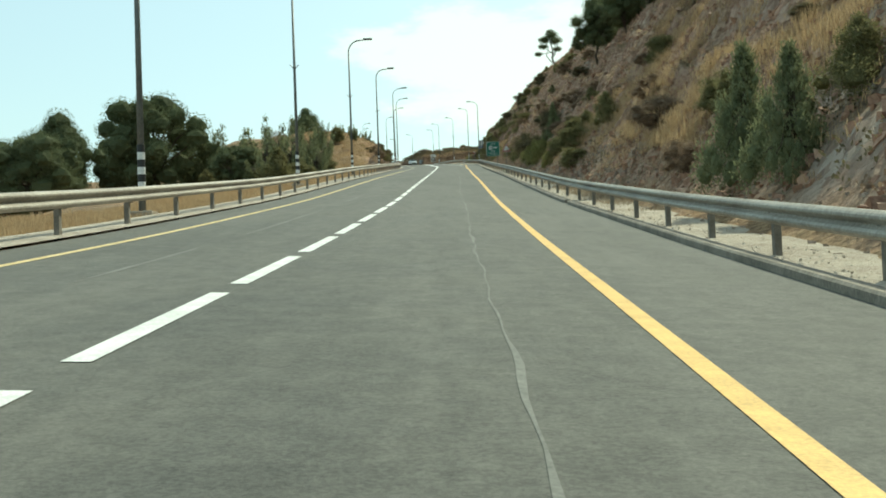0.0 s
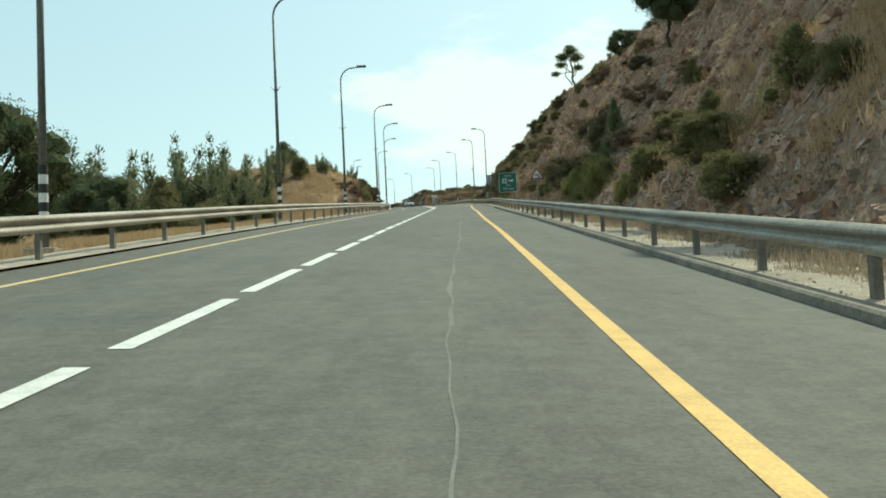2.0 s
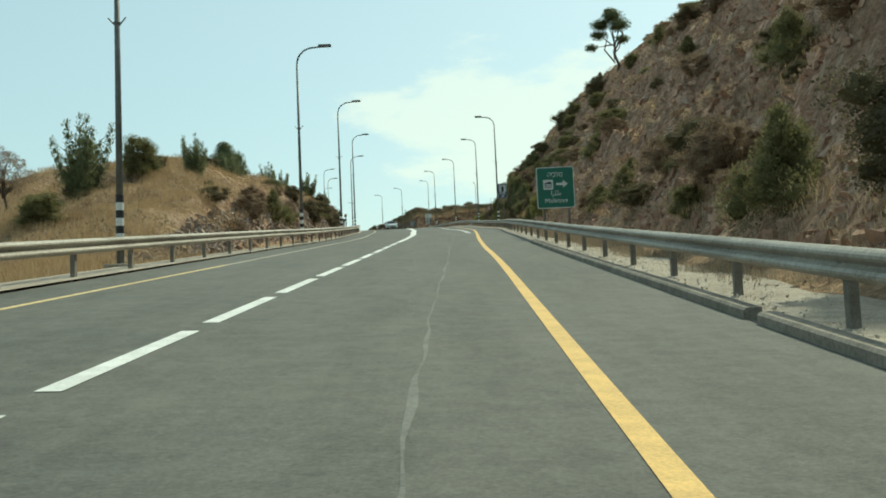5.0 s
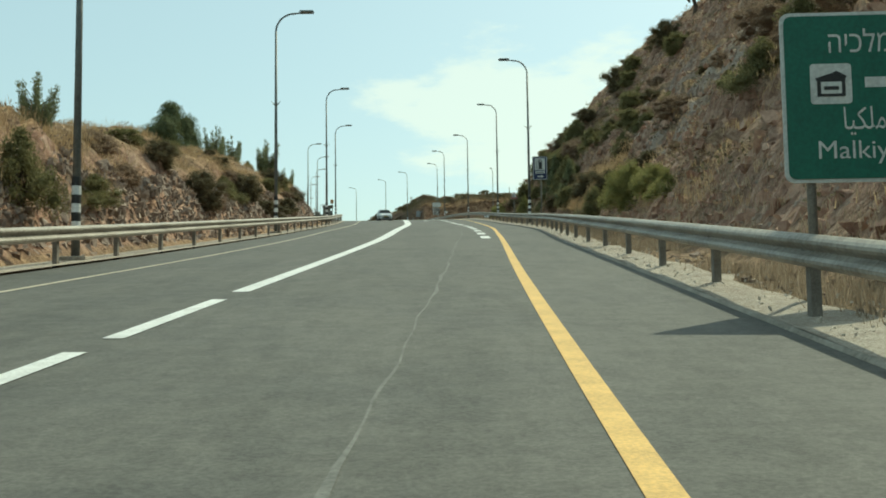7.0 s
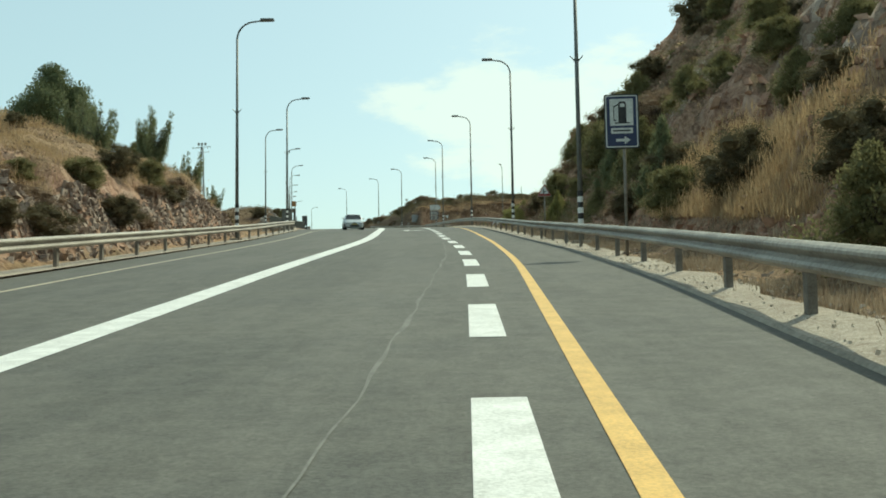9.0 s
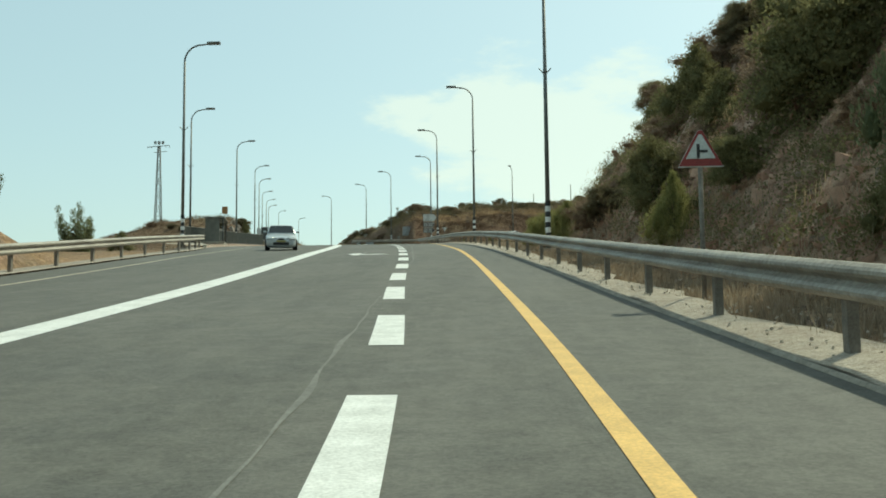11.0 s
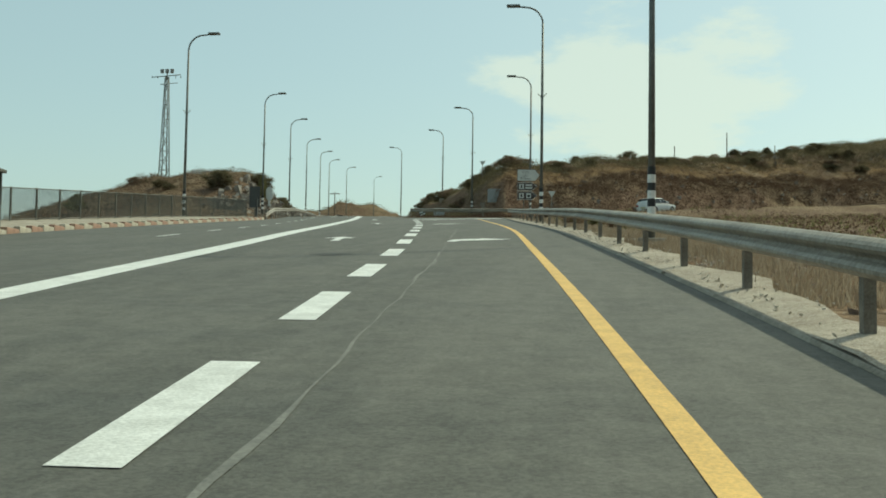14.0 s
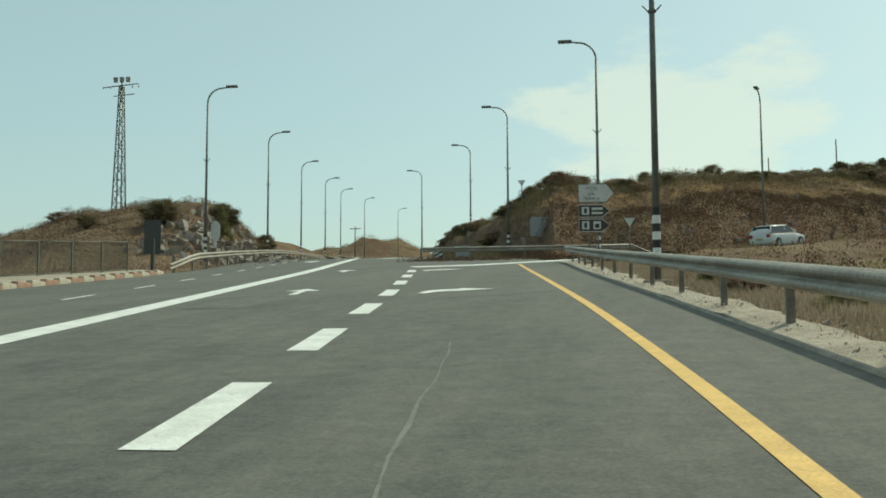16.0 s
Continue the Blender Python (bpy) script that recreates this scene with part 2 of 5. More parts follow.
def ribbon(name, ys, lefts, rights, lift, zf, material, sides=1):
    """A strip lying on the road between two curves."""
    verts, faces = [], []
    n = sides + 1
    for y, a, b in zip(ys, lefts, rights):
        for i in range(n):
            x = a + (b - a) * i / sides
            verts.append((x, y, zf(x, y) + lift))
    for i in range(len(ys) - 1):
        for j in range(sides):
            faces.append((i * n + j, i * n + j + 1, (i + 1) * n + j + 1, (i + 1) * n + j))
    return mesh_of(name, verts, faces)


# ------------------------------------------------------------------ materials
def material(name):
    m = bpy.data.materials.new(name)
    m.use_nodes = True
    return m, m.node_tree.nodes, m.node_tree.links, m.node_tree.nodes["Principled BSDF"]


def noise_node(nodes, links, scale, detail=4, rough_=.6, coord="Object", stretch=None):
    tc = nodes.new("ShaderNodeTexCoord")
    n = nodes.new("ShaderNodeTexNoise")
    n.inputs["Scale"].default_value, n.inputs["Detail"].default_value, n.inputs["Roughness"].default_value = scale, detail, rough_
    if stretch:
        mp = nodes.new("ShaderNodeMapping")
        mp.inputs["Scale"].default_value = stretch
        links.new(tc.outputs[coord], mp.inputs[0])
        links.new(mp.outputs[0], n.inputs["Vector"])
    else:
        links.new(tc.outputs[coord], n.inputs["Vector"])
    return n.outputs["Fac"]


def ramp(nodes, links, fac, stops):
    r = nodes.new("ShaderNodeValToRGB")
    els = r.color_ramp.elements
    while len(els) < len(stops):
        els.new(.5)
    for el, (p, c) in zip(els, stops):
        el.position, el.color = p, (*c, 1) if len(c) == 3 else c
    links.new(fac, r.inputs[0])
    return r.outputs[0]


def mix(nodes, links, fac, a, b, mode="MIX"):
    n = nodes.new("ShaderNodeMix")
    n.data_type, n.blend_type = "RGBA", mode
    for sock, v in ((n.inputs["Factor"], fac), (n.inputs["A"], a), (n.inputs["B"], b)):
        if isinstance(v, (int, float)):
            sock.default_value = v
        elif isinstance(v, tuple):
            sock.default_value = (*v, 1)
        else:
            links.new(v, sock)
    return n.outputs["Result"]


def bump(nodes, links, bsdf, fac, strength, distance=.02):
    b = nodes.new("ShaderNodeBump")
    b.inputs["Strength"].default_value, b.inputs["Distance"].default_value = strength, distance
    links.new(fac, b.inputs["Height"])
    links.new(b.outputs[0], bsdf.inputs["Normal"])


def plain(name, dark, light, scale=6.0, rough_=.7, metal=0.0, bumps=.15, stretch=None, fine=None):
    """Two-tone surface with grain at two scales."""
    m, n, l, p = material(name)
    big = noise_node(n, l, scale, 5, .6, stretch=stretch)
    small = noise_node(n, l, fine or scale * 9, 3, .7)
    c = ramp(n, l, big, [(.38, dark), (.62, light)])
    c = mix(n, l, .35, c, ramp(n, l, small, [(.38, tuple(v * .7 for v in dark)), (.62, tuple(min(1, v * 1.2) for v in light))]))
    l.new(c, p.inputs["Base Color"])
    p.inputs["Roughness"].default_value, p.inputs["Metallic"].default_value = rough_, metal
    if bumps:
        bump(n, l, p, small, bumps)
    return m


def asphalt_material():
    m, n, l, p = material("asphalt")
    patch = noise_node(n, l, .10, 5, .6, stretch=(1, .3, 1))
    streak = noise_node(n, l, .8, 5, .65, stretch=(1, .03, 1))
    fine_streak = noise_node(n, l, 4.5, 4, .7, stretch=(1, .04, 1))
    grain = noise_node(n, l, 30, 5, .85)
    blotch = noise_node(n, l, .55, 7, .75)
    spots = noise_node(n, l, 3.2, 6, .8)
    c = ramp(n, l, patch, [(.40, (0.061, 0.061, 0.053)), (.60, (0.132, 0.129, 0.112))])
    c = mix(n, l, .45, c, ramp(n, l, streak, [(.42, (0.042, 0.044, 0.038)), (.58, (0.165, 0.160, 0.140))]))
    c = mix(n, l, .25, c, ramp(n, l, fine_streak, [(.40, (0.047, 0.047, 0.042)), (.60, (0.159, 0.156, 0.137))]))
    c = mix(n, l, .35, c, ramp(n, l, blotch, [(.42, (0.042, 0.044, 0.038)), (.58, (0.163, 0.159, 0.139))]))
    c = mix(n, l, .2, c, ramp(n, l, spots, [(.42, (0.026, 0.026, 0.024)), (.58, (0.195, 0.190, 0.168))]))
    c = mix(n, l, .26, c, ramp(n, l, grain, [(.42, (0.026, 0.026, 0.024)), (.58, (0.189, 0.185, 0.164))]))
    l.new(c, p.inputs["Base Color"])
    l.new(ramp(n, l, blotch, [(.3, (.72, .72, .72)), (.7, (.92, .92, .92))]), p.inputs["Roughness"])
    p.inputs["Specular IOR Level"].default_value = .35
    bump(n, l, p, grain, .45, .012)
    return m


def earth_material():
    m, n, l, p = material("dry_hillside")
    geo = n.new("ShaderNodeNewGeometry")
    sep = n.new("ShaderNodeSeparateXYZ")
    l.new(geo.outputs["Normal"], sep.inputs[0])
    tc = n.new("ShaderNodeTexCoord")
    place = n.new("ShaderNodeSeparateXYZ")
    l.new(tc.outputs["Object"], place.inputs[0])
    big = noise_node(n, l, .09, 6, .62)
    mid = noise_node(n, l, .6, 6, .65)
    fine = noise_node(n, l, 5, 5, .75)
    flute = noise_node(n, l, 2.2, 5, .7, stretch=(1, 1, .35))
    vor = n.new("ShaderNodeTexVoronoi")
    vor.inputs["Scale"].default_value = 2.6
    vmap = n.new("ShaderNodeMapping")
    vmap.inputs["Scale"].default_value = (1, 1, .6)
    warp = n.new("ShaderNodeVectorMath")
    warp.operation = "MULTIPLY_ADD"
    wob = n.new("ShaderNodeTexNoise")
    wob.inputs["Scale"].default_value = 1.4
    l.new(tc.outputs["Object"], wob.inputs["Vector"])
    l.new(wob.outputs["Color"], warp.inputs[0])
    warp.inputs[1].default_value = (.9, .9, .9)
    l.new(tc.outputs["Object"], warp.inputs[2])
    l.new(warp.outputs[0], vmap.inputs[0])
    l.new(vmap.outputs[0], vor.inputs["Vector"])
    cell = n.new("ShaderNodeSeparateColor")
    l.new(vor.outputs["Color"], cell.inputs[0])
    straw = ramp(n, l, fine, [(.36, (.15, .096, .055)), (.52, (.31, .205, .115)), (.66, (.45, .32, .19))])
    brown = ramp(n, l, fine, [(.36, (.075, .046, .030)), (.52, (.145, .092, .058)), (.66, (.22, .150, .094))])
    past = n.new("ShaderNodeMapRange")
    past.inputs["From Min"].default_value, past.inputs["From Max"].default_value = 246, 268
    l.new(place.outputs["Y"], past.inputs["Value"])
    straw = mix(n, l, past.outputs[0], straw, brown)
    rock = ramp(n, l, cell.outputs["Red"], [(0, (.13, .066, .045)), (.4, (.32, .175, .120)), (.75, (.48, .30, .215)), (1, (.66, .50, .40))])
    rock = mix(n, l, .45, rock, ramp(n, l, flute, [(.38, (.11, .056, .038)), (.52, (.33, .185, .130)), (.64, (.58, .40, .30))]))
    rock = mix(n, l, .3, rock, ramp(n, l, fine, [(.40, (.10, .058, .043)), (.60, (.52, .37, .28))]))
    scree = ramp(n, l, cell.outputs["Green"], [(0, (.19, .14, .115)), (.6, (.33, .265, .22)), (1, (.50, .43, .37))])
    rock = mix(n, l, ramp(n, l, noise_node(n, l, .05, 3, .6), [(.56, (0, 0, 0)), (.63, (.8, .8, .8))]), rock, scree)
    soil = n.new("ShaderNodeMath")
    soil.operation = "MULTIPLY"
    soil.inputs[1].default_value = .7
    l.new(past.outputs[0], soil.inputs[0])
    rock = mix(n, l, soil.outputs[0], rock, brown)
    scrub = ramp(n, l, fine, [(.36, (.10, .070, .043)), (.64, (.32, .23, .14))])
    steep = ramp(n, l, sep.outputs["Z"], [(.62, (1, 1, 1)), (.86, (0, 0, 0))])
    c = mix(n, l, ramp(n, l, big, [(.42, (0, 0, 0)), (.55, (1, 1, 1))]), straw, scrub)
    c = mix(n, l, mix(n, l, .3, steep, ramp(n, l, mid, [(.4, (0, 0, 0)), (.6, (1, 1, 1))])), c, rock)
    l.new(c, p.inputs["Base Color"])
    p.inputs["Roughness"].default_value = .95
    p.inputs["Specular IOR Level"].default_value = .15
    hgt = n.new("ShaderNodeMath")
    hgt.operation = "MULTIPLY_ADD"
    l.new(vor.outputs["Distance"], hgt.inputs[0])
    hgt.inputs[1].default_value = -1.2
    l.new(fine, hgt.inputs[2])
    bump(n, l, p, hgt.outputs[0], .8, .16)
    return m


def gravel_material():
    m, n, l, p = material("pale_gravel")
    wide = noise_node(n, l, .7, 6, .7)
    clods = noise_node(n, l, 5, 6, .75)
    grit = noise_node(n, l, 38, 4, .8)
    c = ramp(n, l, wide, [(.40, (.27, .205, .15)), (.60, (.52, .45, .36))])
    c = mix(n, l, .45, c, ramp(n, l, clods, [(.40, (.20, .15, .105)), (.60, (.58, .51, .42))]))
    c = mix(n, l, .45, c, ramp(n, l, grit, [(.40, (.16, .125, .09)), (.60, (.64, .58, .49))]))
    l.new(c, p.inputs["Base Color"])
    p.inputs["Roughness"].default_value = .95
    bump(n, l, p, clods, .9, .08)
    return m


ASPHALT, EARTH = asphalt_material(), earth_material()
WHITE_LINE = plain("white_road_paint", (.55, .55, .52), (.78, .78, .75), 3, .6, fine=40)
PALE_LINE = plain("worn_pale_road_paint", (.36, .31, .22), (.55, .49, .38), 3, .7, fine=40)
GOLD_LINE = plain("yellow_road_paint", (.55, .33, .08), (.74, .46, .12), 3, .6, fine=40)
STEEL = plain("galvanised_steel", (.20, .175, .14), (.40, .365, .31), 1.2, .58, .12, .12, stretch=(1, .25, 3), fine=14)
POST = plain("weathered_post_steel", (.13, .115, .095), (.24, .215, .18), 5, .75, .05)
POLE = plain("grey_pole_paint", (.10, .105, .10), (.17, .175, .165), 2, .55, .3, .05)
CONCRETE = plain("old_concrete", (.24, .205, .16), (.42, .37, .30), 2.2, .92, bumps=.4, fine=24)
EDGE = plain("dirty_edge_concrete", (.20, .175, .14), (.36, .32, .26), 2.2, .92, bumps=.4, fine=24)
GRAVEL = gravel_material()
BLACK = plain("black_paint", (.012, .012, .012), (.03, .03, .03), 4, .6)
WHITE = plain("white_paint", (.62, .62, .60), (.8, .8, .78), 4, .5)

# ------------------------------------------------------------------ ground and road
def build_ground():
    us = np.r_[-3000, -1500, -700, -350, -200, np.arange(-130, -40, 6), np.arange(-40, -14, 2), np.arange(-14, -5, .4), np.arange(-5, 4.6, .8), np.arange(4.8, 26, .38), np.arange(26, 50, 1.5),
               np.arange(50, 120, 5), 140, 200, 350, 700, 1500, 3000]
    ys = np.r_[-1500, -600, -250, -130, np.arange(-80, 0, 1.6), np.arange(0, 262, .42), np.arange(262, 440, 1.4), np.arange(440, 600, 4), 620, 680, 760, 880, 1200, 2000, 3500]
    Y, U = np.meshgrid(ys, us, indexing="ij")
    X = x_mid(np.clip(Y, -120, 620)) + U
    Z = terrain(X, np.clip(Y, -120, 640)) + np.where(Y < -120, (Y + 120) * .03, 0)
    verts = np.stack([X, Y, Z], -1).reshape(-1, 3)
    n = len(us)
    i, j = np.meshgrid(np.arange(len(ys) - 1), np.arange(n - 1), indexing="ij")
    faces = np.stack([i * n + j, i * n + j + 1, (i + 1) * n + j + 1, (i + 1) * n + j], -1).reshape(-1, 4)
    return tagged(put("ground", mesh_of("ground", verts, faces), EARTH), "dry rocky hillside with straw-coloured grass and soil", "ground", kind="structure")


build_ground()
RY = np.arange(-80, 620.1, 2.0)
road = put("road", ribbon("road", RY, x_lrail(RY) + .35, x_rail(RY) - .45, 0.0, road_z, ASPHALT, 8), ASPHALT)
tagged(road, "worn grey asphalt road climbing between guard rails", "road", kind="structure")


def line(name, ys, xf, width, mat, label, lift=.006):
    ys = np.asarray(ys)
    x = xf(ys)
    ob = put(name, ribbon(name, ys, x - width / 2, x + width / 2, lift, road_z, mat), mat)
    return tagged(ob, label, "road marking", kind="structure")


line("trim_edge_line", np.arange(-60, 331, 1.5), x_gold, .17, GOLD_LINE, "solid yellow painted edge line on asphalt")
FADED_GOLD = plain("faded_yellow_road_paint", (.50, .37, .16), (.70, .55, .28), 3, .7, fine=40)
line("trim_far_edge_line", np.arange(-60, 118, 1.5), x_left, .14, FADED_GOLD, "thin yellow painted edge line on the far side")
line("trim_far_edge_line", np.arange(117, 262, 1.5), x_left, .12, PALE_LINE, "thin pale painted edge line on the far side")
CY = np.arange(139, 357, 1.5)
line("trim_centre_line", CY, x_mid, np.interp(CY, [139, 154, 172, 215], [.24, .28, .44, .56]), WHITE_LINE, "solid white painted centre line")

# guard rails: a beam of the usual double-wave section on posts
def guard_rail(xf, y0, y1, side, label, step_=4.0):
    home = thing("guard_rail", (float(xf(y0)), y0, float(road_z(xf(y0), y0))), label, "guard rail")
    base = Vector(home.location)
    prof = [(0, .44), (.02, .445), (.06, .47), (.082, .495), (.084, .525), (.06, .555), (.02, .58), (.005, .60), (.02, .62), (.06, .645), (.084, .675), (.082, .705), (.06, .73), (.02, .755), (0, .76)]
    back = [(-.006 + px, pz) for px, pz in reversed(prof)]
    loop = [(px * side, pz) for px, pz in prof + back]
    ys = np.arange(y0, y1 + .01, 2.0)
    verts, faces, n = [], [], len(loop)
    for y in ys:
        x = float(xf(y))
        z = float(road_z(x, y)) + .08 - (.42 * max(0, 1 - (y - y0) / 5) if y0 > 300 else 0)
        verts += [(x + px + side * .08 - base.x, y - base.y, z + pz - base.z) for px, pz in loop]
    for i in range(len(ys) - 1):
        for j in range(n):
            k = (j + 1) % n
            faces.append((i * n + j, i * n + k, (i + 1) * n + k, (i + 1) * n + j))
    put("beam", mesh_of("beam", verts, faces, False), STEEL, home)
    bm = bmesh.new()
    box(bm, -.05, .05, -.07, .07, -.5, .74, .006)
    box(bm, .03 if side > 0 else -.09, .09 if side > 0 else -.03, -.05, .05, .5, .7)
    me = None
    for y in np.arange(y0 + 1, y1, step_):
        x = float(xf(y))
        at = (x - base.x, y - base.y, float(road_z(x, y)) + .06 - base.z)
        if me is None:
            first = part("post", bm, POST, home)
            me = first.data
            first.location = at
        else:
            put("post", me, POST, home).location = at
    return home


guard_rail(x_rail, -14, 334, -1, "weathered galvanised steel guard rail on square posts")
guard_rail(x_lrail, -14, 262, 1, "weathered galvanised steel guard rail along the far verge")
guard_rail(x_lrail, 323, 460, 1, "galvanised steel guard rail past the bus bay")


def lamp_post(x, y, top, side, label, turn=0.0, arm=2.0):
    x -= side * arm
    z = float(terrain(x, y))
    home = thing("street_lamp", (x, y, z), label, "street lamp", "street lamps along the road")
    home.rotation_euler = (0, 0, turn)
    h = top - z
    bm = bmesh.new()
    rod(bm, (0, 0, -.3), (0, 0, h - 1.0), .1, .058, 14)
    part("pole", bm, POLE, home, smooth=True)
    bm = bmesh.new()
    rod(bm, (0, 0, h * .58), (0, 0, h * .58 + .07), .1, .1, 12)
    part("collar", bm, POLE, home)
    for sg in (-1, 1):
        bm = bmesh.new()
        rod(bm, (sg * .08, 0, h * .58 + .02), (sg * .24, 0, h * .58 + .2), .022, .018, 6)
        part("flag_hook", bm, POLE, home)
    bend = [(side * .95 * (1 - math.cos(q * .19635)), 0, h - 1.02 + .95 * math.sin(q * .19635)) for q in range(9)]
    V, F = tube([(0, 0, h - 1.3)] + bend + [(side * (arm - .7), 0, h - .03)], [.06] + [.05] * 9 + [.042], 8)
    put("arm", mesh_of("arm", V, F), POLE, home)
    bm = bmesh.new()
    box(bm, min(side * (arm - .75), side * arm), max(side * (arm - .75), side * arm), -.15, .15, h - .06, h + .09, .05)
    part("lamp_head", bm, POLE, home, "grey lamp head")
    for i in range(6):
        bm = bmesh.new()
        rod(bm, (0, 0, .77 + .205 * i), (0, 0, .77 + .205 * (i + 1)), .105, .105, 14)
        part("painted_band", bm, WHITE if i % 2 == 0 else BLACK, home)
    bm = bmesh.new()
    box(bm, -.35, .35, -.35, .35, -.4, .16, .03)
    part("footing", bm, CONCRETE, home)
    return home


LAMP = "grey steel street lamp with black and white bands"
for x, y, top in [(-6.05, 29.3, 14.9), (-5.65, 59.6, 18.75), (-4.83, 88.7, 22.35), (-4.07, 116.8, 25.75), (-3.49, 149.0, 29.7), (-4.1, 179.8, 33.82),
                  (-5.87, 216.4, 38.53), (-9.09, 252.1, 42.64), (-16.56, 282.2, 46.13), (-18.78, 310.2, 49.12), (-23.22, 342.4, 52.24), (-27.95, 369.5, 54.98),
                  (-32.38, 395.2, 56.97), (-36.5, 421.0, 59.3), (-40.9, 447.0, 61.8), (-43.6, 476.0, 64.5), (-43.2, 507.0, 66.6)]:
    lamp_post(x, y, top, 1, LAMP)
for x, y, top in [(6.41, 199.0, 36.23), (5.67, 234.9, 41.1), (3.11, 273.8, 45.5), (-.48, 304.4, 48.8), (-2.14, 333.4, 51.55), (-9.15, 358.0, 53.9),
                  (-15.8, 387.5, 56.8), (-25.5, 413.4, 58.7)]:
    lamp_post(x, y, top, -1, LAMP)

# ------------------------------------------------------------------ road markings
def dashes(xf, starts, length, width, label):
    for y0 in starts:
        ys = np.linspace(y0, y0 + length, 4)
        x = xf(ys)
        ob = put("trim_dash", ribbon("trim_dash", ys, x - width / 2, x + width / 2, .007, road_z, WHITE_LINE), WHITE_LINE)
        tagged(ob, label, "road marking", group="painted dashes", kind="structure")


dashes(x_mid, np.arange(11.2 - 4.72 * 4, 136, 4.72), 3.85, .19, "long white painted centre dash on asphalt")
x_block = along([(160, 4.28), (174, 4.33), (183, 4.33), (192, 4.2), (203, 3.85), (213, 3.25), (218, 2.97), (225, 2.68), (231, 2.34), (239, 1.85), (247, 1.29), (252, .88),
                 (257, .48), (262, .02), (268, -.51), (285.5, -2.61), (290, -3.2), (296, -3.98), (302, -4.76), (308, -5.72), (316, -6.97), (327.5, -8.81)], 3)
for mid, half in zip([165.1, 172.1, 179.1, 186.2, 193, 199.7, 206.3, 212.8, 218.7, 224.7, 230.7, 236.3, 241.7, 246.9, 252.05, 257.25, 262.4, 267.8, 273.4, 279, 284.5, 290, 295.9, 301.8,
                      308, 314.2, 320.4], np.interp(np.arange(27), [0, 6, 12, 18, 26], [1.85, 1.75, 1.4, 1.4, 1.55])):
    dashes(x_block, [mid - half], 2 * half, .35, "broad white painted block dash between lanes")
x_bay = along([(270, -8.2), (284, -9.6), (296.5, -11.4), (302.3, -12.4), (308.2, -13.4), (315.2, -14.8), (330, -17.6), (350, -21.5)], 3)
dashes(x_bay, np.arange(276, 345, 6.0), 2.3, .13, "thin white painted dash along the bus lane")
line("trim_bay_line", np.arange(262, 275, 1.5), lambda y: x_lrail(y) + np.interp(y, [262, 275], [3.0, .5]), .12, WHITE_LINE, "thin pale edge line running into the bus bay")
# junction bar and the far lines
line("trim_turn_line", np.arange(357, 420, 1.5), x_mid, .16, WHITE_LINE, "white painted centre line past the junction")


def flat_mark(name, pts, label, cx, cy, ang=0.0, scale_=1.0):
    """A painted shape laid on the road; pts along (across, ahead)."""
    c, s_ = math.cos(ang), math.sin(ang)
    world_pts = [(cx + (px * c - py * s_) * scale_, cy + (px * s_ + py * c) * scale_) for px, py in pts]
    bm = bmesh.new()
    vs = [bm.verts.new((px, py, float(road_z(px, py)) + .009)) for px, py in world_pts]
    face = bm.faces.new(vs)
    if face.calc_area() and face.normal.z < 0:
        face.normal_flip()
    bmesh.ops.triangulate(bm, faces=[face])
    return tagged(part(name, bm, WHITE_LINE), label, "road marking", kind="structure")


TAR = plain("dark_tar_stain", (.022, .022, .020), (.045, .045, .040), 3, .8, fine=30)
for cx, cy, rx, ry in [(-1.6, 266.85, .42, .5), (2.6, 30.5, .05, .2), (.9, 128.6, .1, .12)]:
    oval = [(rx * math.cos(q * .524) * (1 + .12 * math.sin(q * 2.1)), ry * math.sin(q * .524)) for q in range(12)]
    stain = flat_mark("trim_stain", oval, "dark oily stain on the asphalt", cx, cy)
    stain.data.materials.clear()
    stain.data.materials.append(TAR)
    stain.location.z = -.004

AHEAD = [(-.1, 0), (.1, 0), (.1, 2.6), (.42, 2.6), (0, 4.3), (-.42, 2.6), (-.1, 2.6)]
AHEAD = [(px * 1.15, py * .8) for px, py in AHEAD]
AHEAD_RIGHT = [(-.12, 0), (.12, 0), (.12, 1.0), (.7, 1.5), (.7, 1.05), (1.5, 2.0), (.7, 2.75), (.7, 2.2), (.12, 1.7), (.12, 3.3), (.45, 3.3), (0, 5.0), (-.45, 3.3), (-.12, 3.3)]
AHEAD_RIGHT = [(px, py * .62) for px, py in AHEAD_RIGHT]
RIGHT = [(-.75, .2), (-.5, .1), (-.3, 1.0), (.1, 1.75), (.35, 1.9), (.35, 1.45), (1.25, 2.6), (.35, 3.5), (.35, 2.95), (-.15, 2.7), (-.55, 1.9)]
RIGHT = [(px, py * .78) for px, py in RIGHT]
for nm, shape, x, y, lab in [("trim_arrow", AHEAD_RIGHT, .2, 235.6, "white painted ahead-and-right arrow"), ("trim_arrow", AHEAD, -3.05, 273.6, "white painted straight-ahead arrow"),
                             ("trim_arrow", RIGHT, .58, 273.5, "white painted right-turn arrow"), ("trim_arrow", AHEAD, -6.95, 301.2, "white painted straight-ahead arrow"),
                             ("trim_arrow", RIGHT, -3.3, 301.2, "white painted right-turn arrow"), ("trim_arrow", AHEAD, -10.6, 320.5, "white painted straight-ahead arrow"),
                             ("trim_arrow", RIGHT, -6.6, 320.5, "white painted right-turn arrow")] :
    flat_mark(nm, shape, lab, x, y, math.atan2(-(float(x_mid(y + 3)) - float(x_mid(y))), 3.0), .9)
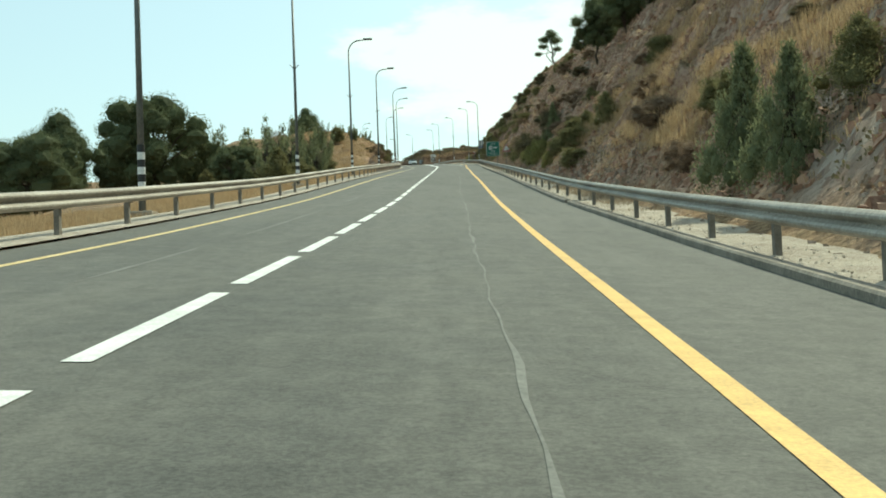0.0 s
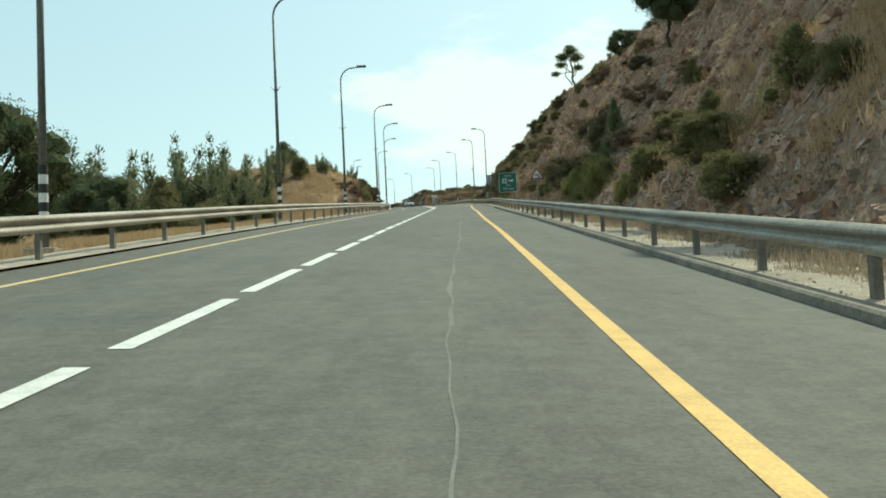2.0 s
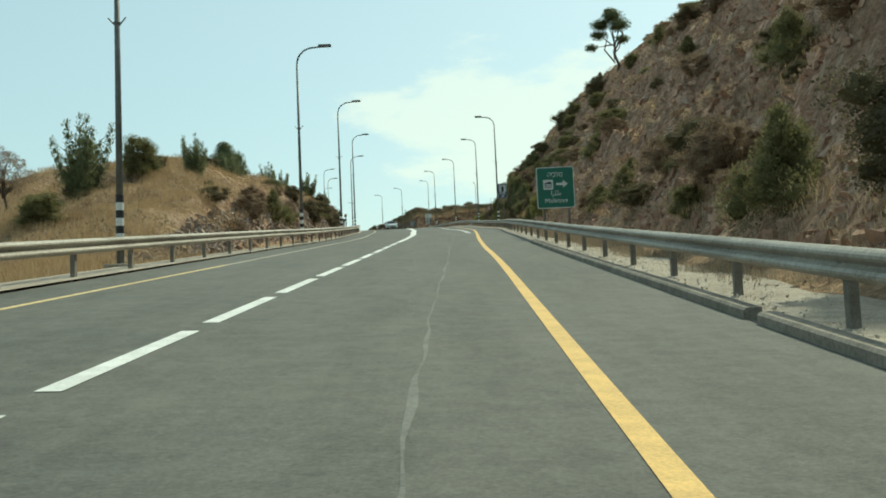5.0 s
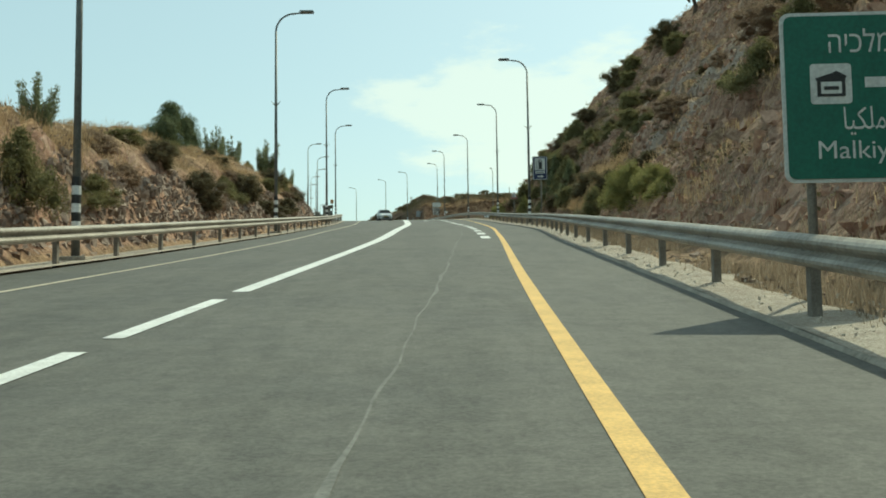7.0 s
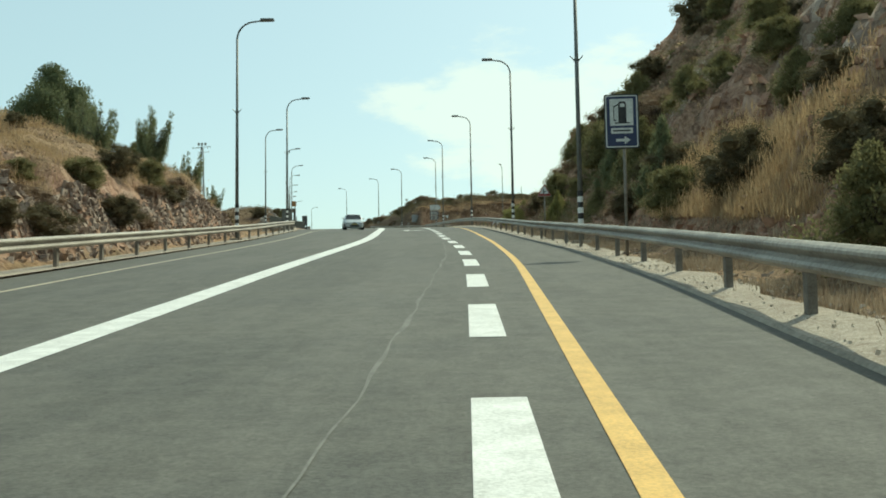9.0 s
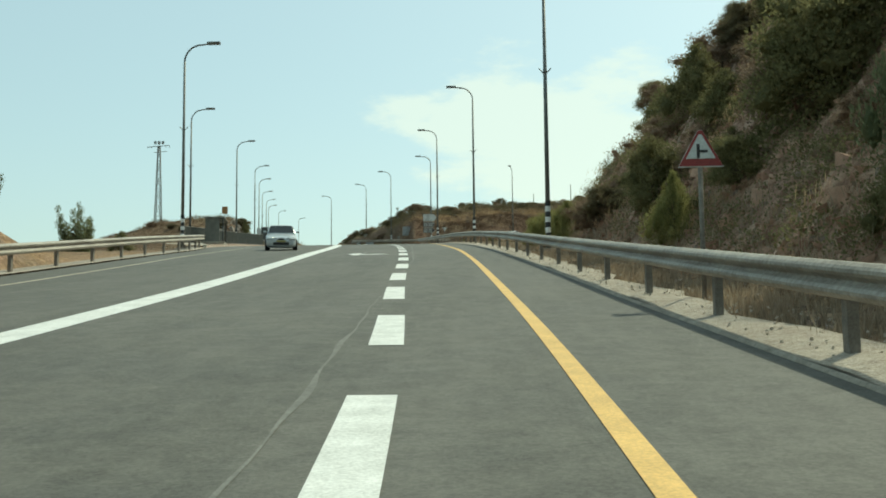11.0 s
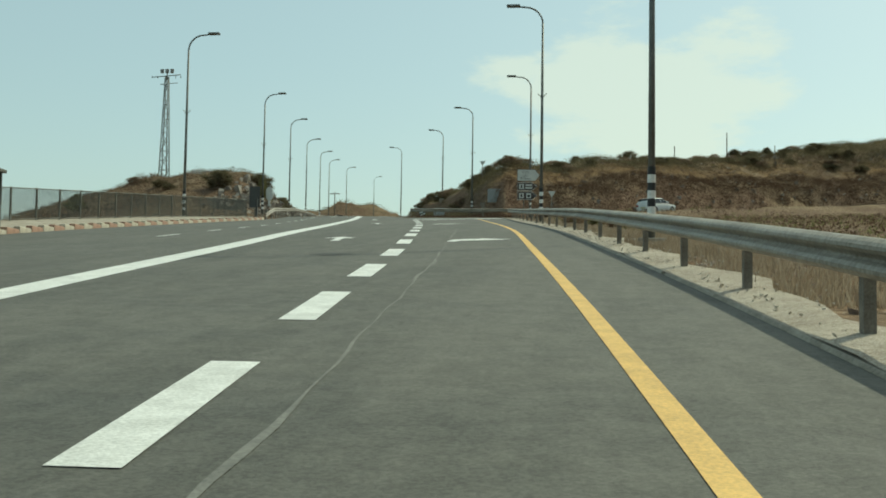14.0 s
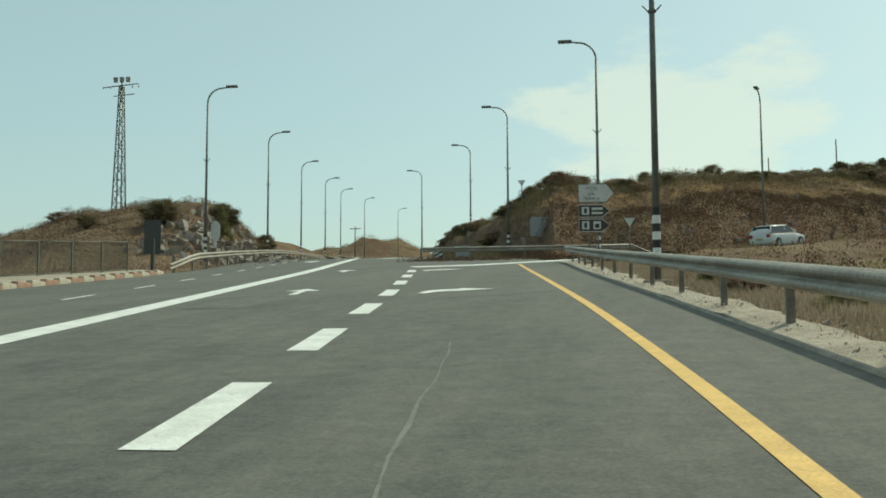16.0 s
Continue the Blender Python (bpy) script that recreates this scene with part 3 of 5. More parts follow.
flat_mark("trim_give_way_bar", [(-9.3, 328.6), (-8.6, 326.6), (-6.0, 328.3), (-2.6, 335.5), (-.8, 341.5), (-1.4, 342.0), (-3.6, 336.8), (-6.4, 330.4)], "white painted wedge at the mouth of the junction", 0, 0)
flat_mark("trim_give_way_bar", [(-17.0, 356), (-15.9, 357), (-16.6, 366), (-18.6, 374), (-19.2, 373.6), (-17.6, 366), (-17.2, 360)], "white painted curved island edge", 0, 0)
flat_mark("trim_give_way_bar", [(-19.5, 345), (-18.8, 344), (-20.5, 362), (-21.2, 361)], "white painted wedge beside the bus lane", 0, 0)

# tar seam with a pale crack that wanders along the lane
CRACK = [(-20, .2), (8.2, .43), (18.6, .65), (35.6, .97), (54.7, 1.24), (69.4, 1.65), (81.7, 1.91),
         (115, 2.43), (132.2, 2.74), (146.4, 3.01), (160.7, 3.29), (180.4, 3.56), (190, 3.63),
         (230.5, 2.7), (239.2, 2.28), (265.6, .68), (274.3, -.15), (285.5, -1.12), (300, -2.4)]
x_seam = along(CRACK, 1.5)
SEAM = plain("pale_crack_filler", (.12, .12, .11), (.20, .20, .18), 2.5, .9, fine=30)
ys = np.arange(-14, 290, .5)
wob = .018 * np.sin(ys * 1.1) + .014 * np.sin(ys * 2.9 + 1) + .03 * np.sin(ys * .23)
wid = .008 + .014 * (1 + np.sin(ys * .41)) * (1 + np.sin(ys * 1.9 + 2)) / 2
tagged(put("trim_crack", ribbon("trim_crack", ys, x_seam(ys) + wob - wid, x_seam(ys) + wob + wid, .004, road_z, SEAM), SEAM), "pale wandering crack in the asphalt", "road crack", kind="structure")
for a, b in [(-14, 9), (11, 17.5), (19.5, 33), (37, 46)]:
    ys = np.arange(a, b, .5)
    half = .035 * np.sin(np.pi * (ys - a + .2) / (b - a)) * (1 + .4 * np.sin(ys * 2.1))
    tagged(put("trim_crack", ribbon("trim_crack", ys, x_left(ys) + 1.58 - half, x_left(ys) + 1.58 + half, .004, road_z, SEAM), SEAM), "faint pale worn streak in the asphalt", "road crack", kind="structure")

# ------------------------------------------------------------------ verges and kerbs
GY = np.arange(-40, 336, 1.0)
wave = .12 * np.sin(GY * .9) + .1 * np.sin(GY * 2.3)
out_r = np.interp(GY, [-40, 100, 135, 336], [1.7, 1.3, .35, .3])
verge_z = lambda x, y: float(road_z(x, y)) + .025 + .06 * min(1, max(0, (x - float(x_rail(y)) + .43) / .45)) + .02 * math.sin(3.1 * x + 1.7 * y) + .015 * math.sin(5.3 * y)
tagged(put("pavement_gravel", ribbon("pavement_gravel", GY, x_rail(GY) - .43, x_rail(GY) + out_r + wave, 0, verge_z, GRAVEL, 6), GRAVEL), "pale stony gravel verge under the guard rail", "verge", kind="structure")
LYv = np.arange(-40, 262, 1.0)
tagged(put("pavement_gravel", ribbon("pavement_gravel", LYv, x_lrail(LYv) - .7, x_lrail(LYv) + .38, 0, lambda x, y: float(road_z(x, y)) + .05, GRAVEL, 4), GRAVEL), "pale strip of gravel and concrete below the guard rail", "verge", kind="structure")


KERB = plain("weathered_kerb_concrete", (.15, .128, .10), (.30, .26, .21), 1.6, .92, bumps=.4, fine=20)


def kerb(xf, y0, y1, h, w, label, mats=None, side=1):
    ys = np.linspace(y0, y1, max(2, int((y1 - y0) / 1.0) + 1))
    prof = [(0, -.1), (0, h - .03), (.03 * side, h), (w * side, h), (w * side, -.1)]
    verts, faces, n = [], [], len(prof)
    for y in ys:
        x = float(xf(y))
        z = float(road_z(x, y))
        verts += [(x + px, y, z + pz) for px, pz in prof]
    for i in range(len(ys) - 1):
        for j in range(n - 1):
            q = (i * n + j, i * n + j + 1, (i + 1) * n + j + 1, (i + 1) * n + j)
            faces.append(q if side < 0 else q[::-1])
    faces += [tuple(range(n)), tuple(range((len(ys) - 1) * n, len(ys) * n))[::-1]]
    ob = put("kerb", mesh_of("kerb", verts, faces, False), mats or CONCRETE)
    return tagged(ob, label, "kerb", kind="structure")


for a, b in [(-30, 37.5), (38.3, 84.2), (84.9, 100), (100.5, 131)]:
    kerb(lambda y: x_rail(y) - .62, a, b, .125, .2, "weathered grey concrete kerb beside the road", KERB)
for a, b in [(131.3, 196), (196.3, 262), (262.3, 334)]:
    kerb(lambda y: x_rail(y) - .47, a, b, .035, .08, "low dirty concrete edge strip beside the road", EDGE)

# ------------------------------------------------------------------ plants
def leaf_material(name, dark, mid, light, thin=.25):
    m, n, l, p = material(name)
    geo = n.new("ShaderNodeNewGeometry")
    patch = noise_node(n, l, 1.6, 3)
    c = ramp(n, l, geo.outputs["Random Per Island"], [(0, dark), (.55, mid), (1, light)])
    c = mix(n, l, .4, c, ramp(n, l, patch, [(.3, dark), (.7, light)]))
    l.new(c, p.inputs["Base Color"])
    p.inputs["Roughness"].default_value = .7
    p.inputs["Specular IOR Level"].default_value = .08
    tr = n.new("ShaderNodeBsdfTranslucent")
    l.new(c, tr.inputs["Color"])
    ms = n.new("ShaderNodeMixShader")
    ms.inputs[0].default_value = thin
    l.new(p.outputs[0], ms.inputs[1])
    l.new(tr.outputs[0], ms.inputs[2])
    l.new(ms.outputs[0], n["Material Output"].inputs["Surface"])
    return m


PINE = leaf_material("pine_needles", (.080, .096, .052), (.132, .155, .080), (.20, .22, .118), 0.45)
YOUNG = leaf_material("young_pine_needles", (.125, .142, .078), (.205, .225, .122), (.31, .32, .18), .52)
SHRUB = leaf_material("shrub_leaves", (.11, .108, .050), (.19, .18, .085), (.29, .265, .135), .5)
BRIGHT = leaf_material("yellow_green_leaves", (.15, .155, .055), (.26, .25, .095), (.38, .355, .16), .55)
BROWN = leaf_material("withered_leaves", (.14, .096, .066), (.25, .178, .122), (.37, .28, .20), .42)
DARK = leaf_material("dark_scrub_leaves", (.080, .070, .042), (.140, .118, .070), (.21, .178, .105), .45)
STRAW = leaf_material("dry_straw", (.28, .185, .10), (.47, .33, .185), (.63, .48, .30), .48)
WEED = leaf_material("pale_dry_weeds", (.20, .15, .105), (.36, .285, .20), (.50, .42, .32), .4)
EMBER = leaf_material("red_brown_scrub", (.060, .038, .026), (.110, .070, .047), (.17, .112, .075), 0.3)
BARK = plain("bark", (.05, .038, .028), (.13, .10, .075), 6, .95, bumps=.5)


def leaves(rng, centres, radii, per, size, long=1.6, squash=.8, up=0.0):
    """Leaf quads on and in a set of clumps; verts and faces."""
    V, F = [], []
    for c, r in zip(centres, radii):
        n = max(6, int(per * r ** 1.6))
        d = rng.normal(size=(n, 3))
        d /= np.linalg.norm(d, axis=1, keepdims=True)
        rad = r * rng.uniform(.45, 1.0, (n, 1))
        pos = np.asarray(c) + d * rad * [1, 1, squash]
        axis = d * .7 + rng.normal(size=(n, 3)) * .6 + [0, 0, up]
        axis /= np.linalg.norm(axis, axis=1, keepdims=True)
        side = np.cross(axis, rng.normal(size=(n, 3)))
        side /= np.linalg.norm(side, axis=1, keepdims=True) + 1e-9
        s_ = size * rng.uniform(.6, 1.3, (n, 1))
        a, b = axis * s_ * long, side * s_ * .5
        V.append(np.stack([pos - b * .4, pos + a * .5 - b, pos + a, pos + a * .5 + b], 1).reshape(-1, 3))
    V = np.concatenate(V)
    F = np.arange(len(V)).reshape(-1, 4)
    return V, F


def limb(rng, start, end, r0, r1, bends=4):
    start, end = Vector(start), Vector(end)
    pts, rad = [start], [r0]
    for i in range(1, bends + 1):
        p = start.lerp(end, i / bends)
        if i < bends:
            p = p + Vector(rng.normal(0, .05 * (end - start).length, 3))
        pts.append(p)
        rad.append(r0 + (r1 - r0) * i / bends)
    return tube(pts, rad, 6)


def joined(pieces):
    V, F = [], []
    for v, q in pieces:
        k = len(V)
        V += v
        F += [tuple(i + k for i in f) for f in q]
    return V, F


def ball():
    bm = bmesh.new()
    bmesh.ops.create_icosphere(bm, subdivisions=2, radius=1)
    got = np.array([v.co[:] for v in bm.verts]), np.array([[v.index for v in q.verts] for q in bm.faces])
    bm.free()
    return got


BALL = ball()


def make_tree(seed, clumps, trunk_r, foliage, label, category, per=150, size=.16, squash=.75, lean=(0, 0), heart=.85, name="pine_tree", up=0.0, long=1.6):
    """A tree one metre tall in its own space: clumps are (x, y, z, radius)."""
    rng = np.random.RandomState(seed)
    home = thing(name, (0, 0, -500), label, category)
    top = max(c[2] for c in clumps)
    wood = [limb(rng, (0, 0, -.05), (lean[0], lean[1], top * .8), trunk_r, trunk_r * .3, 5)]
    for c in clumps:
        k = rng.uniform(.35, .7)
        wood.append(limb(rng, (lean[0] * k, lean[1] * k, top * .8 * k), c[:3], trunk_r * .45, trunk_r * .1, 3))
    put("trunk", mesh_of("trunk", *joined(wood)), BARK, home)
    V, F = leaves(rng, [c[:3] for c in clumps], [c[3] for c in clumps], per, size, long, squash, up)
    if heart:
        bv, bf = BALL
        hv = np.concatenate([np.asarray(c[:3]) + bv * rng.uniform(.55, .9, (len(bv), 1)) * c[3] * heart * [1, 1, squash] for c in clumps])
        hf = np.concatenate([bf + len(V) + i * len(bv) for i in range(len(clumps))])
        V, F = np.concatenate([V, hv]), F.tolist() + hf.tolist()
    put("crown", mesh_of("crown", V, F, False), foliage, home)
    return home


def crown_of(rng, n, w, z0, z1, r):
    out = []
    for i in range(n):
        k = (i + .5) / n
        z = z0 + (z1 - z0) * k
        spread = w * math.sin(math.pi * min(1, max(.08, k * .8 + .15))) ** .7
        a = i * 2.4 + rng.uniform(-.4, .4)
        q = spread * rng.uniform(.35, 1.0)
        out.append((math.cos(a) * q, math.sin(a) * q, z + rng.uniform(-.03, .03), r * rng.uniform(.75, 1.25)))
    return out


def cone_of(rng, n, w, z0, z1, r):
    out = []
    for i in range(n):
        k = (i + .5) / n
        a = i * 2.4 + rng.uniform(-.5, .5)
        q = w * (1 - k) ** .8 * rng.uniform(.3, 1.0)
        out.append((math.cos(a) * q, math.sin(a) * q, z0 + (z1 - z0) * k, r * (1.15 - .75 * k) * rng.uniform(.8, 1.2)))
    return out


def plumes_of(rng, limbs, w, r):
    """Ragged upright plumes round a stem, of uneven height."""
    out = []
    for i in range(limbs):
        a, top, q = i * 2.4 + rng.uniform(-.5, .5), rng.uniform(.5, .86), w * rng.uniform(.35, 1.0)
        if i == 0:
            top, q = .95, .02
        for k in np.linspace(.12, top, 7):
            out.append((math.cos(a) * q * (k / top) ** .6, math.sin(a) * q * (k / top) ** .6, k, r * (1.15 - .75 * k / top) * rng.uniform(.75, 1.25)))
    return out


R = np.random.RandomState(11)
KINDS = {
    "big": [make_tree(21, crown_of(R, 44, .50, .28, .86, .15), .028, PINE, "broad dark green pine tree on dry ground", "tree", 17000, .0088, long=1.9),
            make_tree(22, crown_of(R, 34, .44, .36, .88, .14), .026, PINE, "rounded dark green pine tree on the slope", "tree", 17000, .0088, long=1.9)],
    "lobed": [make_tree(38, [(0.02, 0, 0.86, 0.14), (0.12, 0.12, 0.79, 0.14), (-0.1, 0.08, 0.78, 0.14), (-0.2, 0.02, 0.71, 0.13), (0.06, -0.2, 0.71, 0.16), (0.2, 0.06, 0.66, 0.13), (-0.08, 0.22, 0.65, 0.15),
                               (-0.22, -0.12, 0.62, 0.12), (0.12, 0.22, 0.58, 0.15), (-0.1, -0.22, 0.57, 0.14), (0.22, -0.14, 0.55, 0.12), (0, 0.02, 0.92, 0.09), (0.02, 0, 0.5, 0.16), (-0.2, 0.16, 0.54, 0.13)], .026, PINE, "tall dark pine with a rounded lobed crown on the bank", "tree", 52000, .0085, squash=.85, long=1.7)],
    "lone": [make_tree(23, [(.02, 0, .9, .12), (-.1, .05, .82, .11), (.08, -.05, .76, .12), (-.12, 0, .66, .09), (.1, .05, .6, .08), (-.2, .02, .5, .07), (.0, .02, .98, .07)], .02, PINE,
                       "slender leaning pine with a gappy crown", "tree", 34000, .0095, lean=(.05, 0))],
    "young": [make_tree(24, plumes_of(R, 13, .38, .105), .016, YOUNG, "feathery young pine with grey-green needles", "tree", 9500, .0095, squash=1.7, up=1.8, heart=.45, long=3.6),
              make_tree(25, plumes_of(R, 11, .42, .11), .018, YOUNG, "spiky young pine beside the road", "tree", 9500, .0095, squash=1.7, up=1.8, heart=.45, long=3.6)],
    "sapling": [make_tree(39, cone_of(R, 64, .36, .06, .96, .10), .016, YOUNG, "feathery green pine sapling at the foot of the slope", "tree", 9500, .0095, squash=1.5, up=1.5, heart=.6, long=3.2)],
    "bare": [make_tree(26, crown_of(R, 26, .5, .40, .92, .12), .022, BROWN, "thin grey-brown almond tree on dry grass", "tree", 7000, .012, heart=0)],
    "green": [make_tree(31, crown_of(R, 26, .44, .15, .82, .17), .016, SHRUB, "olive green roadside shrub", "shrub", 9000, .014, heart=.6, name="shrub", up=.5, long=2.2),
              make_tree(32, cone_of(R, 28, .44, .12, .92, .16), .016, SHRUB, "loose olive green shrub on the slope", "shrub", 9000, .014, squash=1.2, heart=.55, name="shrub", up=.9, long=2.4)],
    "bright": [make_tree(33, cone_of(R, 34, .46, .12, .92, .15), .014, BRIGHT, "yellow-green leafy bush by the guard rail", "shrub", 15000, .010, squash=1.5, heart=.45, name="bush", up=1.4, long=3.2),
               make_tree(37, crown_of(R, 30, .46, .12, .80, .15), .014, BRIGHT, "ragged yellow-green bush behind the guard rail", "shrub", 15000, .010, squash=1.3, heart=.45, name="bush", up=1.2, long=3.2)],
    "dark": [make_tree(34, crown_of(R, 24, .48, .15, .76, .18), .016, DARK, "dark dense scrub bush on the rocky slope", "shrub", 8500, .014, heart=.64, name="bush"),
             make_tree(35, crown_of(R, 22, .52, .12, .7, .19), .016, DARK, "low dark scrub bush on the slope", "shrub", 8500, .014, heart=.64, name="bush")],
    "brown": [make_tree(36, crown_of(R, 24, .5, .14, .72, .17), .016, BROWN, "withered brown thorn bush on the slope", "shrub", 8500, .013, heart=.58, name="bush", up=.5)],
}
USED = set()


def plant(kind, x, y, h, w=None, sink=.08, which=None):
    """Sets a plant of that kind: height h and width w in metres."""
    pick = KINDS[kind][(which if which is not None else int(abs(x * 7 + y * 3))) % len(KINDS[kind])]
    base_w = {"big": 1.25, "sapling": .85, "lobed": .72, "lone": .5, "young": .85, "bare": 1.15}.get(kind, 1.2)
    s_ = (w or h * base_w) / base_w
    m = Matrix.Translation((x, y, float(terrain(x, y)) - sink * h)) @ Matrix.Rotation((x * 12.9 + y * 7.3) % 6.28, 4, "Z") @ Matrix.Diagonal((s_, s_, h, 1))
    if pick.name not in USED:
        USED.add(pick.name)
        pick.matrix_basis = m
    else:
        sc = pick.scale.copy()
        made = copy_thing(pick, m @ Matrix.Diagonal((1 / sc.x, 1 / sc.y, 1 / sc.z, 1)))
        return made
    return pick


# the far side
for a in [("big", -26.8, 102, 11.6, 13.0), ("big", -40, 100, 9.8, 11), ("big", -48, 104, 10.4, 12), ("big", -34, 90, 9, 10), ("big", -57, 108, 10.8, 13), ("big", -44, 86, 10, 10), ("big", -68, 104, 11.5, 13), ("big", -37, 106, 12, 11), ("big", -32, 112, 9, 9), ("big", -52, 96, 10, 11),
          ("young", -14.2, 107, 7.2, 6.8), ("young", -17.4, 111, 8.0, 7.3), ("young", -12.2, 110, 5.4, 5.1), ("young", -20.5, 104, 7.2, 7.0), ("young", -11.5, 104, 3.8, 3.8), ("young", -23.5, 107, 7.4, 7.3), ("big", -23.5, 112, 5.0, 6.5), ("young", -27.5, 120, 6.5),
          ("green", -13, 101, 2.4, 3.4), ("green", -16, 103, 2.6, 3.6), ("green", -10.8, 108, 2.0, 2.6), ("green", -21, 98, 2.4, 3.6), ("dark", -18.5, 99, 2.2, 3.6),
          ("green", -13.5, 92, 3.6, 5.0), ("young", -15.5, 94, 4.4, 4.4), ("big", -17.8, 95, 4.6, 5.6), ("green", -11.8, 97, 1.8, 3.0), ("bare", -21.2, 146, 3.8, 4.8), ("young", -15.2, 141, 4.4), ("green", -13.0, 143, 2.4, 2.8), ("young", -11.0, 147, 2.6), ("green", -15.8, 137, 1.8, 3.0), ("young", -12.0, 163, 2.4),
          ("lobed", -29.4, 245.5, 45.8 - float(terrain(-29.4, 245.5)), 8.4), ("young", -19.6, 226, 4.6, 3.4), ("young", -17.6, 223, 3.8, 3.0), ("young", -14.2, 222, 3.8), ("young", -13.2, 227, 3.2), ("young", -12.6, 231, 2.2), ("green", -17, 228, 2.2, 3),
          ("dark", -8.1, 181.7, 2.0, 2.8), ("dark", -7.6, 170, 2.2, 2.6), ("green", -7.2, 150, 2.2, 2.6), ("brown", -7.4, 143, 1.6, 2.4), ("dark", -8.8, 200, 1.6, 2.2), ("dark", -8.2, 191, 1.6, 2.4),
          ("dark", -10.8, 206, 1.8, 2.6), ("green", -11.0, 211, 1.8, 2.4), ("brown", -9.0, 160, 1.4, 2.2), ("dark", -10.5, 186, 1.2, 2.0), ("brown", -10.5, 172, 1.0, 2.0), ("dark", -12, 153, 1.1, 2.2),
          ("young", -20.5, 262, 4.2, 3.6), ("green", -19, 266, 1.6, 2.4), ("dark", -33.0, 353, 2.6, 4.0), ("green", -29.6, 357, 3.0, 2.4), ("dark", -31.0, 361, 2.6, 4.0), ("dark", -30.0, 369, 2.0, 3.0),
          ("dark", -34, 381, 2.2, 3.0), ("green", -47, 350, 2.0, 4.0), ("dark", -41, 357, 1.2, 2.4), ("brown", -45, 360, 1.1, 2.4), ("dark", -38, 352, 1.0, 2.0),
          # the cut slope on the right
          ("sapling", 7.7, 26.2, 3.6, 2.9), ("sapling", 7.7, 22.8, 3.1, 2.6), ("big", 16.5, 104, 7, 7), ("big", 19, 112, 7, 8), ("big", 17.8, 97, 6.5, 7), ("big", 21.0, 101, 7.5, 8), ("big", 20.5, 92, 6.5, 7), ("big", 16.8, 67, 7, 7), ("big", 19.5, 78, 8, 7.5), ("big", 17.6, 52, 8, 7),
          ("big", 24, 142, 5, 5), ("big", 22, 152, 4, 4.2), ("lone", 25.4, 223.5, 9.6, 6.6), ("big", 23.5, 122, 6, 6),
          ("brown", 9.4, 44, 1.9, 3.4), ("brown", 10.6, 50, 1.8, 3.0), ("green", 10.3, 63, 2.0, 2.8), ("green", 10.5, 72.5, 1.7, 2.4), ("green", 8.6, 88.4, 2.0, 2.6), ("bright", 8.2, 77, 1.3, 2.2),
          ("dark", 9.2, 92.5, 2.2, 2.8), ("bright", 8.6, 87.0, 2.2, 2.8), ("dark", 8.9, 97, 2.8, 3.2), ("dark", 10.9, 98.5, 3.0, 3.4), ("sapling", 10.3, 91, 3.6, 2.2), ("bright", 8.5, 92.0, 1.8, 2.4),
          ("dark", 9.0, 103, 2.6, 3.4), ("green", 8.9, 109, 2.4, 3.0), ("brown", 9.6, 116, 2.0, 3.0), ("dark", 10.6, 122, 2.2, 3.0), ("green", 9.6, 130, 1.6, 2.4), ("brown", 9.4, 138, 1.2, 2.2),
          ("bright", 10.5, 168.5, 1.4, 2.6), ("bright", 10.1, 161.5, 1.35, 2.0), ("bright", 9.7, 164.5, 2.2, 2.3), ("bright", 9.7, 157.5, .9, 1.8), ("bright", 10.2, 170.5, 1.5, 2.4), ("green", 9.8, 175, 1.8, 2.6), ("dark", 10.9, 178, 1.8, 2.6), ("dark", 11.0, 186.5, 2.2, 2.8), ("sapling", 11.0, 196.5, 3.0, 2.2), ("green", 10.6, 192, 1.8, 2.6),
          ("green", 12.0, 216, 3.4, 4.4), ("dark", 19, 225, 3.6, 4.2), ("brown", 12.0, 231, 2.2, 3.2), ("bright", 9.4, 219, 1.9, 1.8), ("green", 11.8, 227, 2.6, 3.6), ("bright", 8.5, 235.8, 1.7, 2.4), ("brown", 9.0, 231.5, 1.7, 2.6),
          ("bright", 7.7, 243.0, 1.4, 2.4), ("bright", 8.1, 239.6, 1.6, 2.6), ("brown", 13.8, 231, 2.6, 3.8),
          ("green", 11.6, 204, 3.0, 3.2), ("sapling", 11.2, 209, 3.4, 2.2), ("brown", 12.4, 219, 3.0, 4.0), ("green", 9.8, 224, 2.6, 2.6), ("brown", 13, 208, 2.6, 3.6), ("green", 14.5, 222, 3.2, 4.6),
          ("dark", 21.5, 246, 3.0, 3.6), ("big", 27.0, 248, 5.0, 5.2), ("dark", 22.8, 221, 3.4, 4.0), ("young", 17.6, 243, 3.4), ("green", 13.4, 243, 1.8, 2.4),
          ("brown", 3.2, 301, .8, 1.4), ("green", 3.0, 306, .7, 1.4), ("green", 4.2, 296, .6, 1.3), ("brown", 5.2, 291, .7, 1.5), ("green", 6.6, 283, .7, 1.4), ("brown", 8.2, 262, .9, 1.6), ("bright", 9.4, 255, 1.3, 2.0),
          # the hill past the junction
          ("dark", 1.6, 386, 3.4, 4.2), ("dark", 3.8, 387, 2.2, 3.0), ("bare", -1.0, 386, 2.8, 2.4), ("dark", 10.5, 384, 2.6, 3.2), ("dark", 8.6, 385, 1.8, 2.6), ("green", -8, 386, 1.8, 2.0)]:
    plant(*a)
rng = np.random.RandomState(5)
